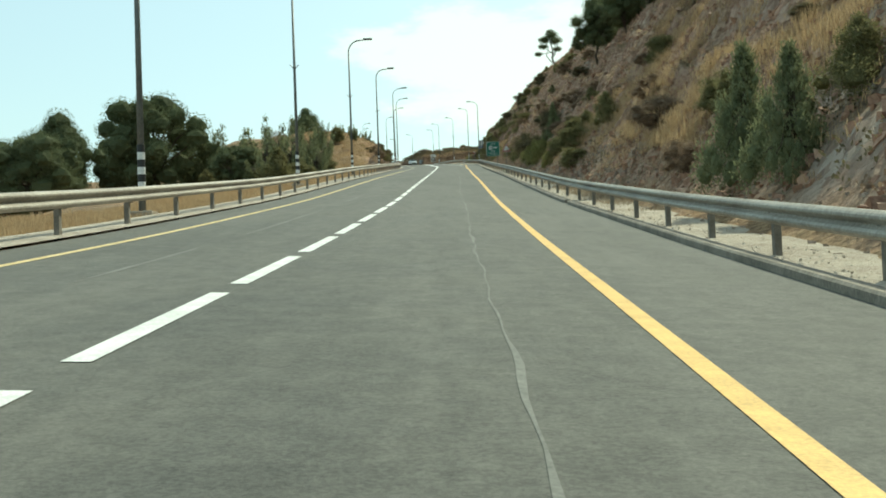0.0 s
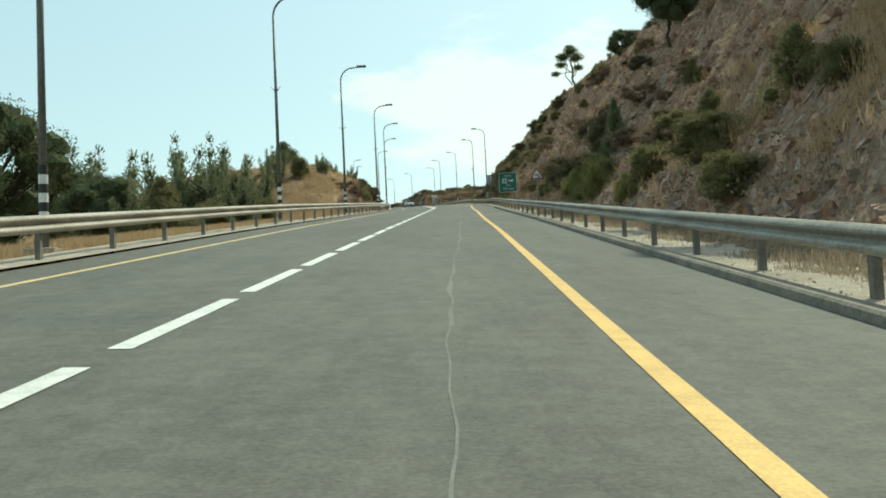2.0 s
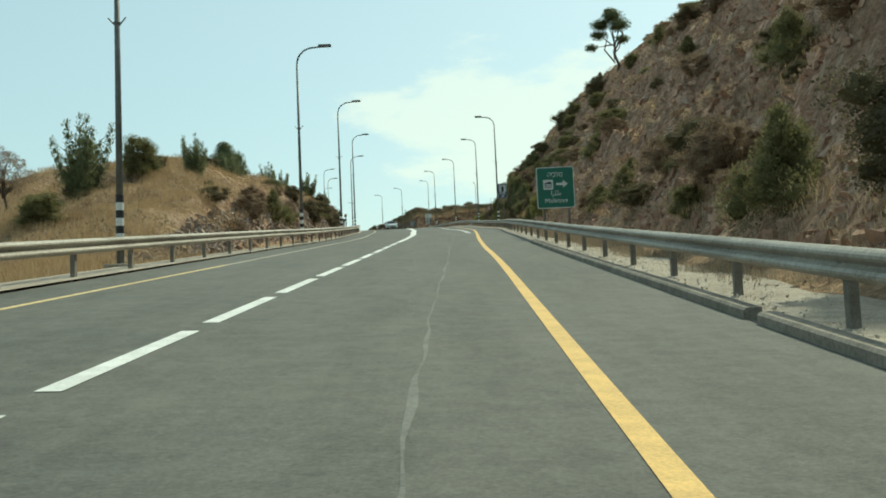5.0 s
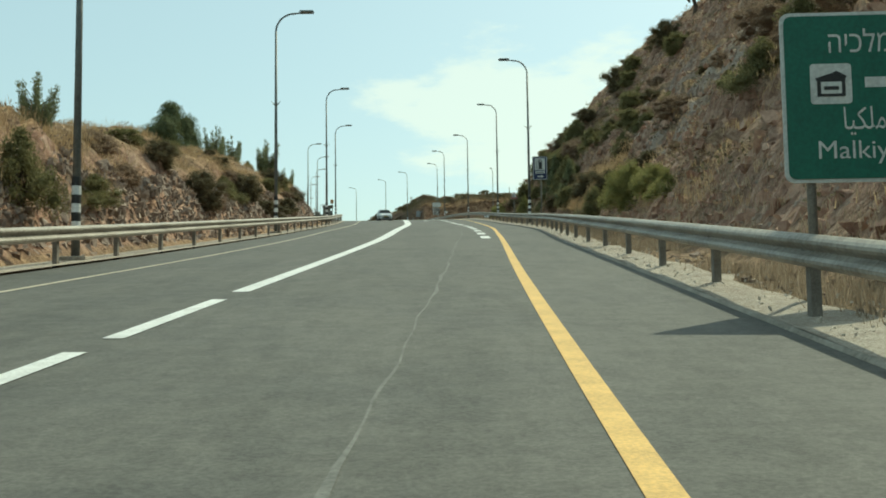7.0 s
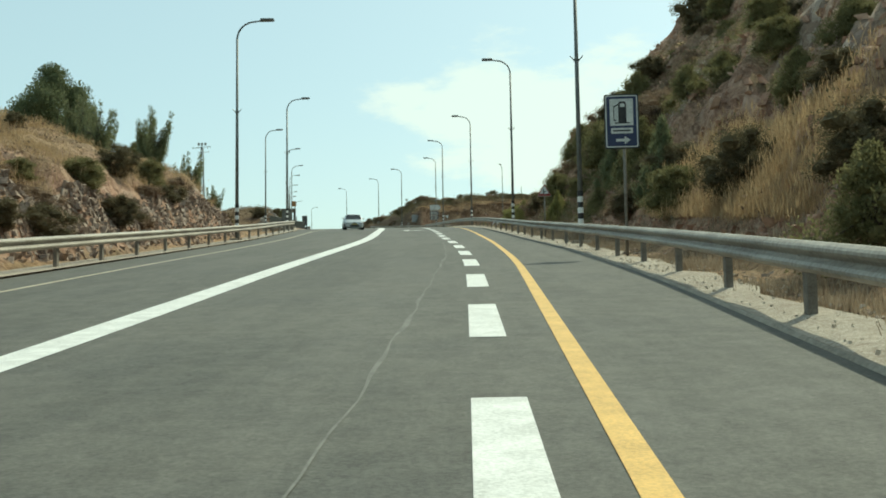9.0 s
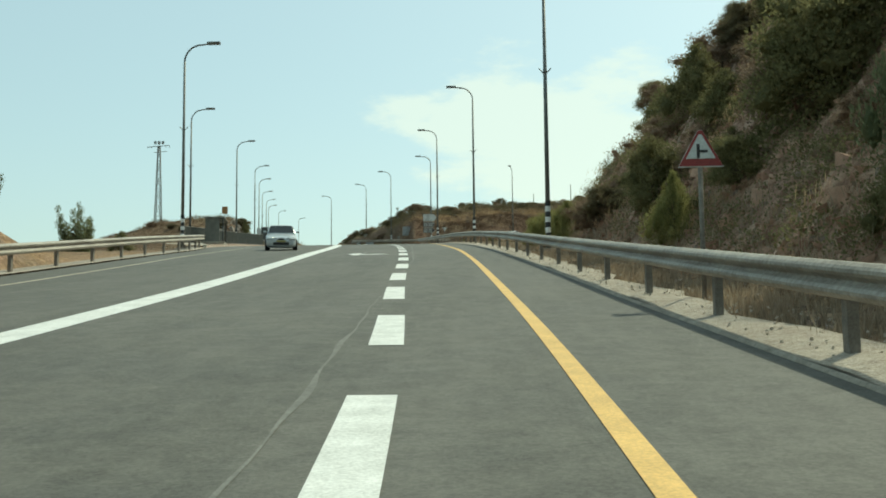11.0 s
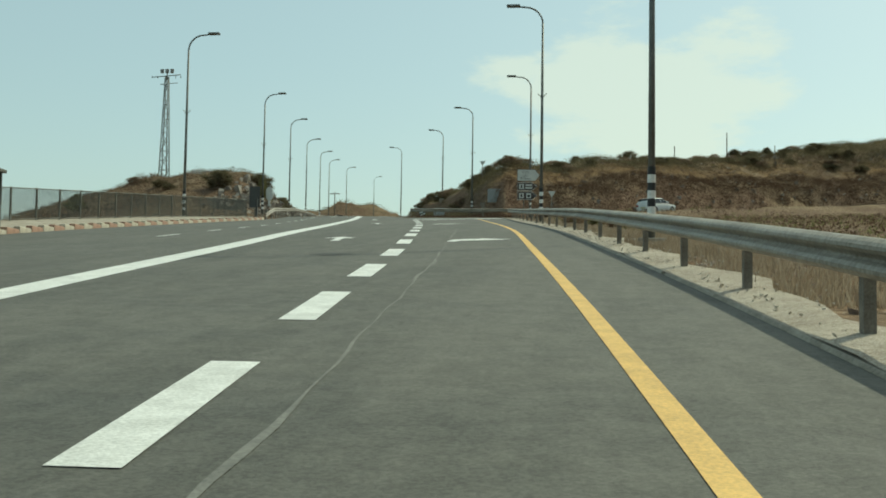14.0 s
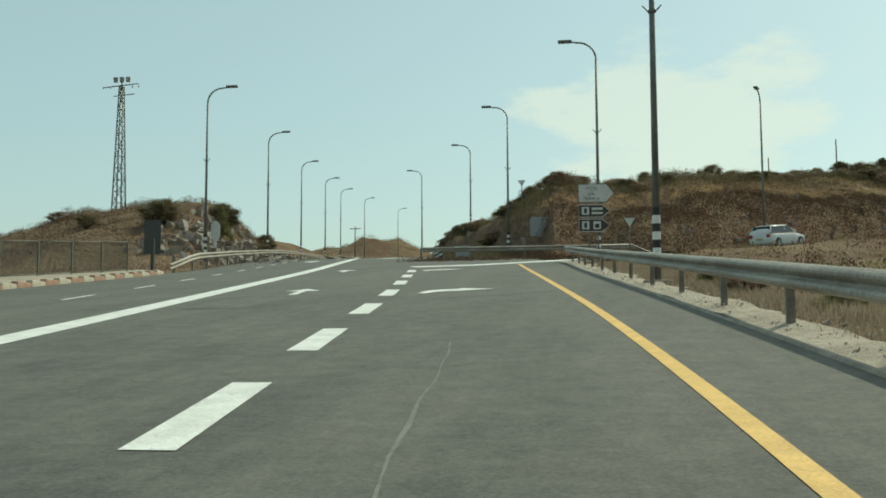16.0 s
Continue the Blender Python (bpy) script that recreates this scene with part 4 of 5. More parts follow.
for i in range(200):
    y = rng.uniform(12, 246)
    d = rng.uniform(2.6, 24) if i % 3 else rng.uniform(2.4, 8)
    h = rng.uniform(.7, 2.0)
    plant(["brown", "green", "green", "brown", "dark"][i % 5], float(x_rail(y)) + d, y, h, h * rng.uniform(1.3, 2.0), .12)
for i in range(50):
    y = rng.uniform(196, 238)
    h = rng.uniform(.9, 1.8)
    plant(["brown", "green", "dark"][i % 3], float(x_rail(y)) + rng.uniform(2.2, 11), y, h, h * rng.uniform(1.2, 1.7), .14)
for i in range(60):
    x = rng.uniform(-14, 46)
    y = float(side_y(x)) + rng.uniform(25, 38) + (8 if x < -4 else 0)
    plant(["dark", "brown", "dark"][i % 3], x, y, rng.uniform(.8, 1.7), rng.uniform(1.8, 3.6), .1)
for i in range(46):
    y = rng.uniform(366, 440)
    plant(["dark", "brown"][i % 2], float(x_rail(y)) + rng.uniform(2.2, 8), y, rng.uniform(1.0, 2.4), rng.uniform(1.8, 3.4), .1)
for i in range(30):
    y = rng.uniform(128, 216)
    plant(["brown", "dark", "green"][i % 3], float(x_lrail(y)) - rng.uniform(3, 14), y, rng.uniform(.5, 1.1), rng.uniform(1.0, 2.2), .1)


for i, y in enumerate(np.linspace(138, 214, 15)):
    plant(["brown", "dark", "brown", "green"][i % 4], float(x_lrail(y)) - 2.1 - .5 * (i % 3), float(y) + 1.3 * (i % 2), 1.1 + .2 * (i % 3), 1.7 + .3 * (i % 4), .25)


def tufts(name, label, spots, foliage, tall, blades=9, spread=.28):
    blades, tall = blades * 2, tall * .9
    """Dry grass: thin bent blades in tufts."""
    r = np.random.RandomState(len(spots))
    n = len(spots)
    base = np.repeat(spots, blades, 0) + np.c_[r.normal(0, spread, (n * blades, 2)), np.zeros(n * blades)]
    h = tall * r.uniform(.5, 1.3, n * blades)
    a = r.uniform(0, 6.283, n * blades)
    w = np.stack([np.cos(a), np.sin(a), 0 * a], 1) * .0075
    tip = base + np.stack([r.normal(0, .22, n * blades) * h, r.normal(0, .22, n * blades) * h, h], 1)
    mid = base * .5 + tip * .5 + np.stack([0 * h, 0 * h, h * .08], 1)
    V = np.stack([base - w, base + w, mid + w * .8, tip, mid - w * .8], 1).reshape(-1, 3)
    F = np.arange(len(V)).reshape(-1, 5)
    return tagged(put(name, mesh_of(name, V, F, False), foliage), label, "grass", kind="stuff")


def on_ground(x, y):
    return np.stack([x, y, terrain(x, y)], 1)


def spread_on(n, xf, y0, y1, d0, d1, seed, keep=None):
    r = np.random.RandomState(seed)
    y = r.uniform(y0, y1, n)
    x = xf(y) + r.uniform(0, 1, n) ** 1.3 * (d1 - d0) + d0
    ok = rough(x, y, 9, seed) > (keep if keep is not None else -9)
    x, y = x[ok], y[ok]
    return np.stack([x, y, terrain(x, y) - .03], 1)


tufts("dry_grass", "straw-coloured grass on the cut slope", spread_on(13000, x_rail, 4, 252, 2.6, 22, 41, .25), STRAW, .26)
tufts("dry_grass", "golden patch of tall dry grass on the slope", spread_on(12000, x_rail, 26, 76, 3.2, 16, 45, .1), STRAW, .36, 10)
tufts("dry_grass", "golden patch of dry grass above the rail", spread_on(2600, x_rail, 180, 196, 2.6, 5.0, 46), STRAW, .3)
tufts("dry_grass", "pale dry weeds behind the guard rail", spread_on(6500, x_rail, 30, 330, .45, 3.2, 42, -.3), WEED, .24, 10, .16)
tufts("dry_grass", "straw-coloured grass on the rock bank", spread_on(13000, x_lrail, 118, 226, -14, -3.3, 43, -.25), STRAW, .32)
tufts("dry_grass", "golden dry grass on the rounded end of the bank", spread_on(6500, x_lrail, 112, 160, -24, -2.2, 49, -.4), STRAW, .3)
tufts("dry_grass", "low dry grass along the far verge", spread_on(5200, x_lrail, 8, 130, -6.5, -.9, 44), STRAW, .24, 9, .2)
rg = np.random.RandomState(77)


def hill_spots(n, x0, x1, b0, b1):
    """Spots on the hill past the junction, so far behind its foot."""
    x = rg.uniform(x0, x1, n)
    return on_ground(x, side_y(x) + 9.5 + .12 * np.clip(x, 0, 40) + rg.uniform(b0, b1, n))


tufts("dry_grass", "golden band of dry grass on the hill past the junction", hill_spots(3600, -6, 70, 9, 15), STRAW, .28, 9)
tufts("dry_grass", "dry grass between the road and the side road", spread_on(3600, x_rail, 262, 345, 3, 40, 48, .0), BROWN, .26, 9)
tufts("dry_grass", "brown dry grass on the mound", on_ground(R.uniform(-60, -27, 4200), R.uniform(346, 384, 4200)), BROWN, .28, 9)


def brush(name, label, spots, foliage, r0, r1, per, seed, size=.07):
    """Low scrub: many small clumps of leaves in one sheet."""
    rr = np.random.RandomState(seed)
    spots = np.asarray(spots)
    V, F = leaves(rr, spots + [0, 0, .12], rr.uniform(r0, r1, len(spots)), per, size, squash=.7, up=.6)
    return tagged(put(name, mesh_of(name, V, F, False), foliage), label, "scrub", kind="stuff")


brush("scrub", "brown withered scrub covering the cut slope", spread_on(2700, x_rail, 4, 250, 2.4, 24, 61, -.1), BROWN, .25, .7, 95, 1)
brush("scrub", "dark grey-green scrub on the cut slope", spread_on(900, x_rail, 4, 250, 2.6, 26, 62, .1), DARK, .3, .8, 95, 2)
brush("scrub", "low brown scrub on the rock bank", spread_on(2000, x_lrail, 122, 232, -18, -2.2, 63, -.1), BROWN, .2, .55, 95, 3)
brush("scrub", "red-brown scrub on the lower hill past the junction", hill_spots(7000, -12, 70, .3, 9), EMBER, .3, .75, 80, 4)
brush("scrub", "brown scrub on the hill past the junction", hill_spots(4200, -12, 70, 8, 18), EMBER, .2, .5, 70, 5)
brush("scrub", "dark scrub along the top of the hill", hill_spots(3600, -12, 85, 12.5, 25), DARK, .5, 1.15, 70, 9)
brush("scrub", "grey-green weeds on the flat ground by the side road", spread_on(2200, x_rail, 258, 345, 2.4, 36, 65, .0), SHRUB, .12, .36, 90, 10)
brush("scrub", "brown withered weeds on the flat ground by the side road", spread_on(4200, x_rail, 258, 348, 3, 45, 66, -.3), EMBER, .12, .36, 90, 11)
brush("scrub", "dark scrub on the cut face beside the road", spread_on(1300, x_rail, 360, 450, 1.6, 9, 64), DARK, .35, .8, 70, 6)
brush("scrub", "red-brown scrub on the mound", on_ground(rg.uniform(-66, -26, 2600), rg.uniform(344, 386, 2600)), EMBER, .2, .55, 75, 7)
brush("scrub", "dark scrub over the top of the mound", on_ground(rg.uniform(-50, -27, 500), rg.uniform(358, 378, 500)), DARK, .3, .7, 75, 12)
brush("scrub", "brown scrub on the land behind the fence", on_ground(rg.uniform(-60, -20, 1800), rg.uniform(268, 345, 1800)), BROWN, .25, .6, 70, 8)

brush("scrub", "olive green scrub hanging on the end of the cut slope", spread_on(1300, x_rail, 204, 246, 2.2, 12, 67, -.5), SHRUB, .3, .75, 330, 13, .036)
brush("scrub", "dark olive scrub on the far mound", on_ground(rg.uniform(-74, -36, 1500), rg.uniform(526, 562, 1500)), DARK, .35, .9, 70, 14)
brush("scrub", "dark scrub along the far ridge", hill_spots(3400, 40, 125, 12, 34), DARK, .5, 1.2, 60, 15)

# loose and bedded stones
def stones(name, label, spots, sizes, mat, seed):
    r = np.random.RandomState(seed)
    bv = np.array([(i, j, k) for i in (-.7, .7) for j in (-.7, .7) for k in (-.8, .8)])
    bf = np.array([(0, 1, 3, 2), (4, 6, 7, 5), (0, 4, 5, 1), (2, 3, 7, 6), (0, 2, 6, 4), (1, 5, 7, 3)])
    n = len(spots)
    V = (np.repeat(bv[None], n, 0) + r.uniform(-.38, .38, (n, 8, 3))) * r.uniform(.55, 1.25, (n, 1, 3))
    lean = r.normal(0, .35, (n, 1, 2))
    V[..., :2] = V[..., :2] + lean * V[..., 2:]
    a = r.uniform(0, 6.28, n)
    c, s_ = np.cos(a)[:, None], np.sin(a)[:, None]
    V = np.stack([V[..., 0] * c - V[..., 1] * s_, V[..., 0] * s_ + V[..., 1] * c, V[..., 2]], -1) * np.asarray(sizes)[:, None, None] + np.asarray(spots)[:, None]
    F = (bf[None] + (np.arange(n) * len(bv))[:, None, None]).reshape(-1, 4)
    return tagged(put(name, mesh_of(name, V.reshape(-1, 3), F, False), mat), label, "rocks", kind="stuff")


def rock_material(name, dark, mid, light):
    m, n, l, p = material(name)
    geo = n.new("ShaderNodeNewGeometry")
    grain = noise_node(n, l, 7, 5, .7)
    c = ramp(n, l, geo.outputs["Random Per Island"], [(0, dark), (.5, mid), (1, light)])
    c = mix(n, l, .5, c, ramp(n, l, grain, [(.3, dark), (.7, light)]))
    l.new(c, p.inputs["Base Color"])
    p.inputs["Roughness"].default_value = .95
    bump(n, l, p, grain, .6, .05)
    return m


GREY_ROCK = rock_material("grey_limestone", (.13, .105, .085), (.27, .235, .20), (.45, .41, .36))
PALE_ROCK = rock_material("pale_pebbles", (.40, .34, .27), (.55, .48, .40), (.68, .61, .52))
BANK_ROCK = rock_material("brown_limestone", (.12, .080, .060), (.27, .195, .150), (.50, .41, .34))
RED_ROCK = rock_material("brown_red_rock", (.15, .072, .048), (.36, .195, .132), (.58, .39, .285))
sp = spread_on(15000, x_lrail, 122, 226, -2.9, -1.4, 51)
stones("bank_rocks", "broken pale limestone of the roadside rock face", sp, .03 + .13 * R.uniform(0, 1, len(sp)) ** 2, BANK_ROCK, 1)
sp = spread_on(42000, x_rail, 4, 252, 2.0, 21, 52, -.6)
stones("slope_rocks", "brown broken rock on the steep cut slope", sp, .035 + .17 * R.uniform(0, 1, len(sp)) ** 2.2, RED_ROCK, 2)
sp = spread_on(2200, x_rail, 40, 110, 1.8, 5, 53, .1)
stones("slope_rocks", "grey stones at the foot of the slope", sp, .05 + .15 * R.uniform(0, 1, len(sp)) ** 2, BANK_ROCK, 3)
sp = spread_on(7000, x_rail, -10, 332, -.35, 2.0, 54)
sp[:, 2] = np.where(sp[:, 0] < x_rail(sp[:, 1]) + .9, road_z(sp[:, 0], sp[:, 1]) + .09, sp[:, 2])
stones("verge_stones", "small pale stones scattered on the gravel verge", sp, R.uniform(.006, .022, len(sp)), PALE_ROCK, 4)
sp = spread_on(8000, x_rail, 0, 330, .7, 3.4, 57)
stones("verge_stones", "loose tan stones and rubble behind the guard rail", sp, R.uniform(.015, .085, len(sp)), BANK_ROCK, 7)
sp = on_ground(R.uniform(-32, -22, 900), R.uniform(344, 384, 900))
stones("bank_rocks", "pale rocks on the flank of the mound", sp, R.uniform(.15, .5, len(sp)), GREY_ROCK, 5)
sp = hill_spots(420, -8, 60, 1, 20)
stones("slope_rocks", "scattered stones on the hill past the junction", sp, R.uniform(.08, .28, len(sp)), GREY_ROCK, 6)

# ------------------------------------------------------------------ signs
def flat_paint(name, colour, rough_=.5, metal=0.0):
    dark = tuple(v * .8 for v in colour)
    return plain(name, dark, colour, 2.5, rough_, metal, .03, fine=25)


SIGN_GREEN = flat_paint("green_sign_sheet", (.012, .13, .085))
SIGN_WHITE = flat_paint("white_sign_sheet", (.62, .63, .60))
SIGN_BLUE = flat_paint("blue_sign_sheet", (.018, .028, .085))
SIGN_RED = flat_paint("red_sign_sheet", (.28, .035, .03))
SIGN_BROWN = flat_paint("brown_sign_sheet", (.05, .035, .03))
SIGN_BACK = flat_paint("bare_aluminium_back", (.30, .31, .31), .5, .4)
DARK_BACK = flat_paint("dark_sign_back", (.07, .072, .07), .6, .2)
RED_KERB = plain("faded_red_kerb_paint", (.34, .19, .14), (.47, .30, .22), 4, .85)
CREAM = plain("faded_white_kerb_paint", (.42, .37, .29), (.60, .54, .44), 4, .85)


def letters(body, size, mat, parent, x, z, y, width=None, label="", name="lettering"):
    """Writing in the plane x-z, centred at x, z, in front (towards -y)."""
    cu = bpy.data.curves.new("text", "FONT")
    cu.body, cu.size = body, size
    cu.align_x, cu.align_y = "CENTER", "CENTER"
    ob = bpy.data.objects.new("text", cu)
    scene.collection.objects.link(ob)
    bpy.context.view_layer.update()
    me = bpy.data.meshes.new_from_object(ob.evaluated_get(bpy.context.evaluated_depsgraph_get()))
    bpy.data.objects.remove(ob)
    bpy.data.curves.remove(cu)
    me.name = name
    co = np.array([v.co[:] for v in me.vertices])
    k = 1.0 if width is None else width / (co[:, 0].max() - co[:, 0].min())
    cx, cz = (co[:, 0].max() + co[:, 0].min()) / 2, (co[:, 1].max() + co[:, 1].min()) / 2
    new_co = np.stack([x + (co[:, 0] - cx) * k, np.full(len(co), y), z + (co[:, 1] - cz)], 1)
    me.vertices.foreach_set("co", new_co.ravel())
    me.materials.clear()
    me.update()
    return put(name, me, mat, parent, label)


def plate(pts, y, thick=.02):
    """An upright plate with the outline pts (x, z); its front is at y, its back behind."""
    bm = bmesh.new()
    fr = [bm.verts.new((px, y, pz)) for px, pz in pts]
    bk = [bm.verts.new((px, y + thick, pz)) for px, pz in pts]
    bm.faces.new(fr)
    bm.faces.new(bk[::-1])
    for i in range(len(pts)):
        j = (i + 1) % len(pts)
        bm.faces.new((fr[i], bk[i], bk[j], fr[j]))
    bmesh.ops.recalc_face_normals(bm, faces=bm.faces)
    return bm


def rounded(x0, x1, z0, z1, r, n=5):
    pts = []
    for cx, cz, a0 in ((x1 - r, z0 + r, -90), (x1 - r, z1 - r, 0), (x0 + r, z1 - r, 90), (x0 + r, z0 + r, 180)):
        pts += [(cx + r * math.cos(radians(a0 + 90 * i / n)), cz + r * math.sin(radians(a0 + 90 * i / n))) for i in range(n + 1)]
    return pts


ARROW = [(-.5, -.09), (.08, -.09), (.08, -.27), (.5, 0), (.08, .27), (.08, .09), (-.5, .09)]


def shape_at(pts, x, z, k, kz=None):
    return [(x + px * k, z + pz * (kz or k)) for px, pz in pts]


def sign_post(home, x, z1, r=.035):
    bm = bmesh.new()
    rod(bm, (x, .07, -.4), (x, .07, z1), r, r, 10)
    part("post", bm, POST, home, smooth=True)


def stand(name, x, y, label, category, turn=0.0):
    home = thing(name, (x, y, float(terrain(x, y))), label, category)
    home.rotation_euler = (0, 0, turn)
    return home


# green direction sign to the village
g = stand("direction_sign", 7.55, 136.2, "green direction sign with white writing and arrow", "road sign", radians(-2))
gz = 18.07 - g.location.z
sign_post(g, -.55, gz + 1.8, .05)
sign_post(g, .55, gz + 1.8, .05)
part("border", plate(rounded(-.84, .84, gz - .02, gz + 1.84, .1), 0), SIGN_WHITE, g)
part("panel", plate(rounded(-.80, .80, gz + .02, gz + 1.80, .08), -.012, .01), SIGN_GREEN, g, "green reflective panel")
letters("היכלמ", .34, SIGN_WHITE, g, 0, gz + 1.52, -.018, .66)
letters("ﺎﻴﻜﻠﻣ", .34, SIGN_WHITE, g, .02, gz + .64, -.018, .44)
letters("Malkiyya", .28, SIGN_WHITE, g, .02, gz + .30, -.018, 1.0)
part("arrow", plate(shape_at(ARROW, .3, gz + 1.06, .52, .62), -.018, .005), SIGN_WHITE, g)
part("symbol_field", plate(rounded(-.54, -.10, gz + .83, gz + 1.27, .04), -.018, .005), SIGN_WHITE, g)
hx, hz = -.32, gz + 1.03
part("symbol", plate([(hx - .15, hz - .12), (hx + .15, hz - .12), (hx + .15, hz + .07), (hx + .17, hz + .10), (hx + .06, hz + .16), (hx + .02, hz + .14), (hx - .17, hz + .08), (hx - .15, hz + .05)], -.024, .004), BLACK, g, "black guest house symbol")
part("symbol_bed", plate(rounded(hx - .11, hx + .11, hz - .09, hz + .04, .01), -.028, .003), SIGN_WHITE, g)
part("symbol_bar", plate(rounded(hx - .08, hx + .08, hz - .05, hz - .01, .01), -.031, .002), BLACK, g)

# fuel sign
b = stand("fuel_sign", 8.25, 187.5, "blue and white fuel station sign on a post", "road sign", radians(-3))
b.scale = (1.03, 1.03, 1.03)
bz = (25.9 - b.location.z) / 1.03
sign_post(b, .05, bz + 1.2, .04)
part("border", plate(rounded(-.43, .43, bz - .02, bz + 1.36, .05), 0), BLACK, b)
part("rim", plate(rounded(-.40, .40, bz + .01, bz + 1.33, .04), -.008, .006), SIGN_WHITE, b)
part("panel", plate(rounded(-.37, .37, bz + .04, bz + 1.30, .03), -.014, .006), SIGN_BLUE, b, "dark blue panel")
part("symbol_field", plate(rounded(-.29, .29, bz + .56, bz + 1.24, .02), -.020, .005), SIGN_WHITE, b)
part("pump_symbol", plate([(-.17, bz + .61), (.20, bz + .61), (.20, bz + .64), (.12, bz + .64), (.12, bz + 1.12), (.08, bz + 1.17), (-.05, bz + 1.17), (-.08, bz + 1.12), (-.08, bz + .64), (-.17, bz + .64)], -.026, .005), BLACK, b)
part("pump_window", plate(rounded(-.03, .08, bz + 1.03, bz + 1.12, .01), -.030, .003), SIGN_WHITE, b)
part("pump_hose", plate([(-.20, bz + .68), (-.13, bz + .68), (-.13, bz + .71), (-.18, bz + .71), (-.18, bz + 1.02), (-.08, bz + 1.08), (-.08, bz + 1.11), (-.20, bz + 1.05)], -.026, .004), BLACK, b)
part("name_field", plate(rounded(-.27, .27, bz + .36, bz + .50, .01), -.020, .005), SIGN_WHITE, b)
part("name_bar", plate(rounded(-.22, .22, bz + .41, bz + .45, .005), -.026, .004), BLACK, b)
part("arrow", plate(shape_at(ARROW, .03, bz + .19, .36, .38), -.020, .005), SIGN_WHITE, b)


def warning(x, y, z0, label, side, symbol):
    home = stand("warning_sign", x, y, label, "road sign", radians(-3))
    z = z0 - home.location.z
    sign_post(home, 0, z + .3)
    tri_ = lambda k, lift: [(-.5 * side * k, z + lift), (.5 * side * k, z + lift), (.03 * k, z + lift + .83 * side * k), (-.03 * k, z + lift + .83 * side * k)]
    part("rim", plate(tri_(1.04, -.02), 0), SIGN_WHITE, home)
    part("border", plate(tri_(1.0, -.005), -.010, .008), SIGN_RED, home, "faded red border")
    part("panel", plate(tri_(.68, .10), -.018, .006), SIGN_WHITE, home)
    for pts in symbol:
        part("symbol", plate([(px * side, z + pz * side) for px, pz in pts], -.024, .004), BLACK, home)
    return home


warning(6.35, 93.4, 13.1, "red and white triangular bend warning sign", .78, [[(-.18, .33), (-.02, .42), (.10, .36), (.17, .20), (.23, .22), (.21, .16), (.07, .16), (.05, .20), (.10, .22), (.04, .31), (-.03, .35), (-.17, .27)]])
warning(7.9, 209.2, 27.7, "red and white triangular junction warning sign", .62, [[(-.09, .17), (-.02, .17), (-.02, .50), (-.09, .50)], [(-.02, .30), (.16, .30), (.16, .36), (-.02, .36)]])

# stacked arrow boards at the junction
j = stand("direction_sign", -.25, 331.9, "stacked white and brown arrow-shaped direction boards", "road sign", radians(4))
jz = 43.62 - j.location.z
sign_post(j, -.35, jz, .045)
sign_post(j, .1, jz, .045)
board = lambda w, z0, z1: [(-.87, z0), (-.87 + w - .38, z0), (-.87 + w, (z0 + z1) / 2), (-.87 + w - .38, z1), (-.87, z1)]
part("board", plate(board(1.8, jz - .95, jz), 0), SIGN_BROWN, j, "dark rim of the white board")
part("panel", plate([(px * .975 - .005, jz - .475 + (pz - jz + .475) * .94) for px, pz in board(1.8, jz - .95, jz)], -.010, .008), SIGN_WHITE, j, "white arrow board")
letters("היכלמ", .26, BLACK, j, -.22, jz - .22, -.016, .55)
letters("ﺎﻴﻜﻠﻣ", .24, BLACK, j, -.22, jz - .50, -.016, .36)
letters("Malkiyya", .22, BLACK, j, -.22, jz - .76, -.016, .8)
for k, (z0, z1) in enumerate([(jz - 1.72, jz - 1.06), (jz - 2.46, jz - 1.80)]):
    part("rim", plate(board(1.58, z0, z1), 0), SIGN_WHITE, j)
    part("board", plate([(px * .97 - .01, (z0 + z1) / 2 + (pz - (z0 + z1) / 2) * .9) for px, pz in board(1.58, z0, z1)], -.010, .008), SIGN_BROWN, j, "dark brown arrow board")
    part("symbol_field", plate(rounded(-.72, -.34, z0 + .13, z1 - .13, .02), -.016, .005), SIGN_WHITE, j)
    part("symbol", plate(rounded(-.60, -.46, z0 + .2, z1 - .2, .02), -.022, .004), BLACK, j)
    if k == 0:
        part("text_bar", plate(rounded(-.22, .34, z0 + .38, z0 + .50, .01), -.016, .004), SIGN_WHITE, j)
        part("text_bar", plate(rounded(-.22, .34, z0 + .16, z0 + .28, .01), -.016, .004), SIGN_WHITE, j)
    else:
        part("symbol_field", plate(rounded(-.14, .24, z0 + .13, z1 - .13, .02), -.016, .005), SIGN_WHITE, j)
        part("symbol", plate(rounded(-.06, .16, z0 + .2, z1 - .26, .02), -.022, .004), BLACK, j)


def small_sign(name, x, y, pts, z_low, mat, label, turn=0.0, extra=()):
    home = stand(name, x, y, label, "road sign", turn)
    z = z_low
    sign_post(home, 0, z + max(p[1] for p in pts) * .8)
    part("panel", plate([(px, z + pz) for px, pz in pts], 0), mat, home)
    for other, m2 in extra:
        part("stripe", plate([(px, z + pz) for px, pz in other], -.008, .006), m2, home)
    return home


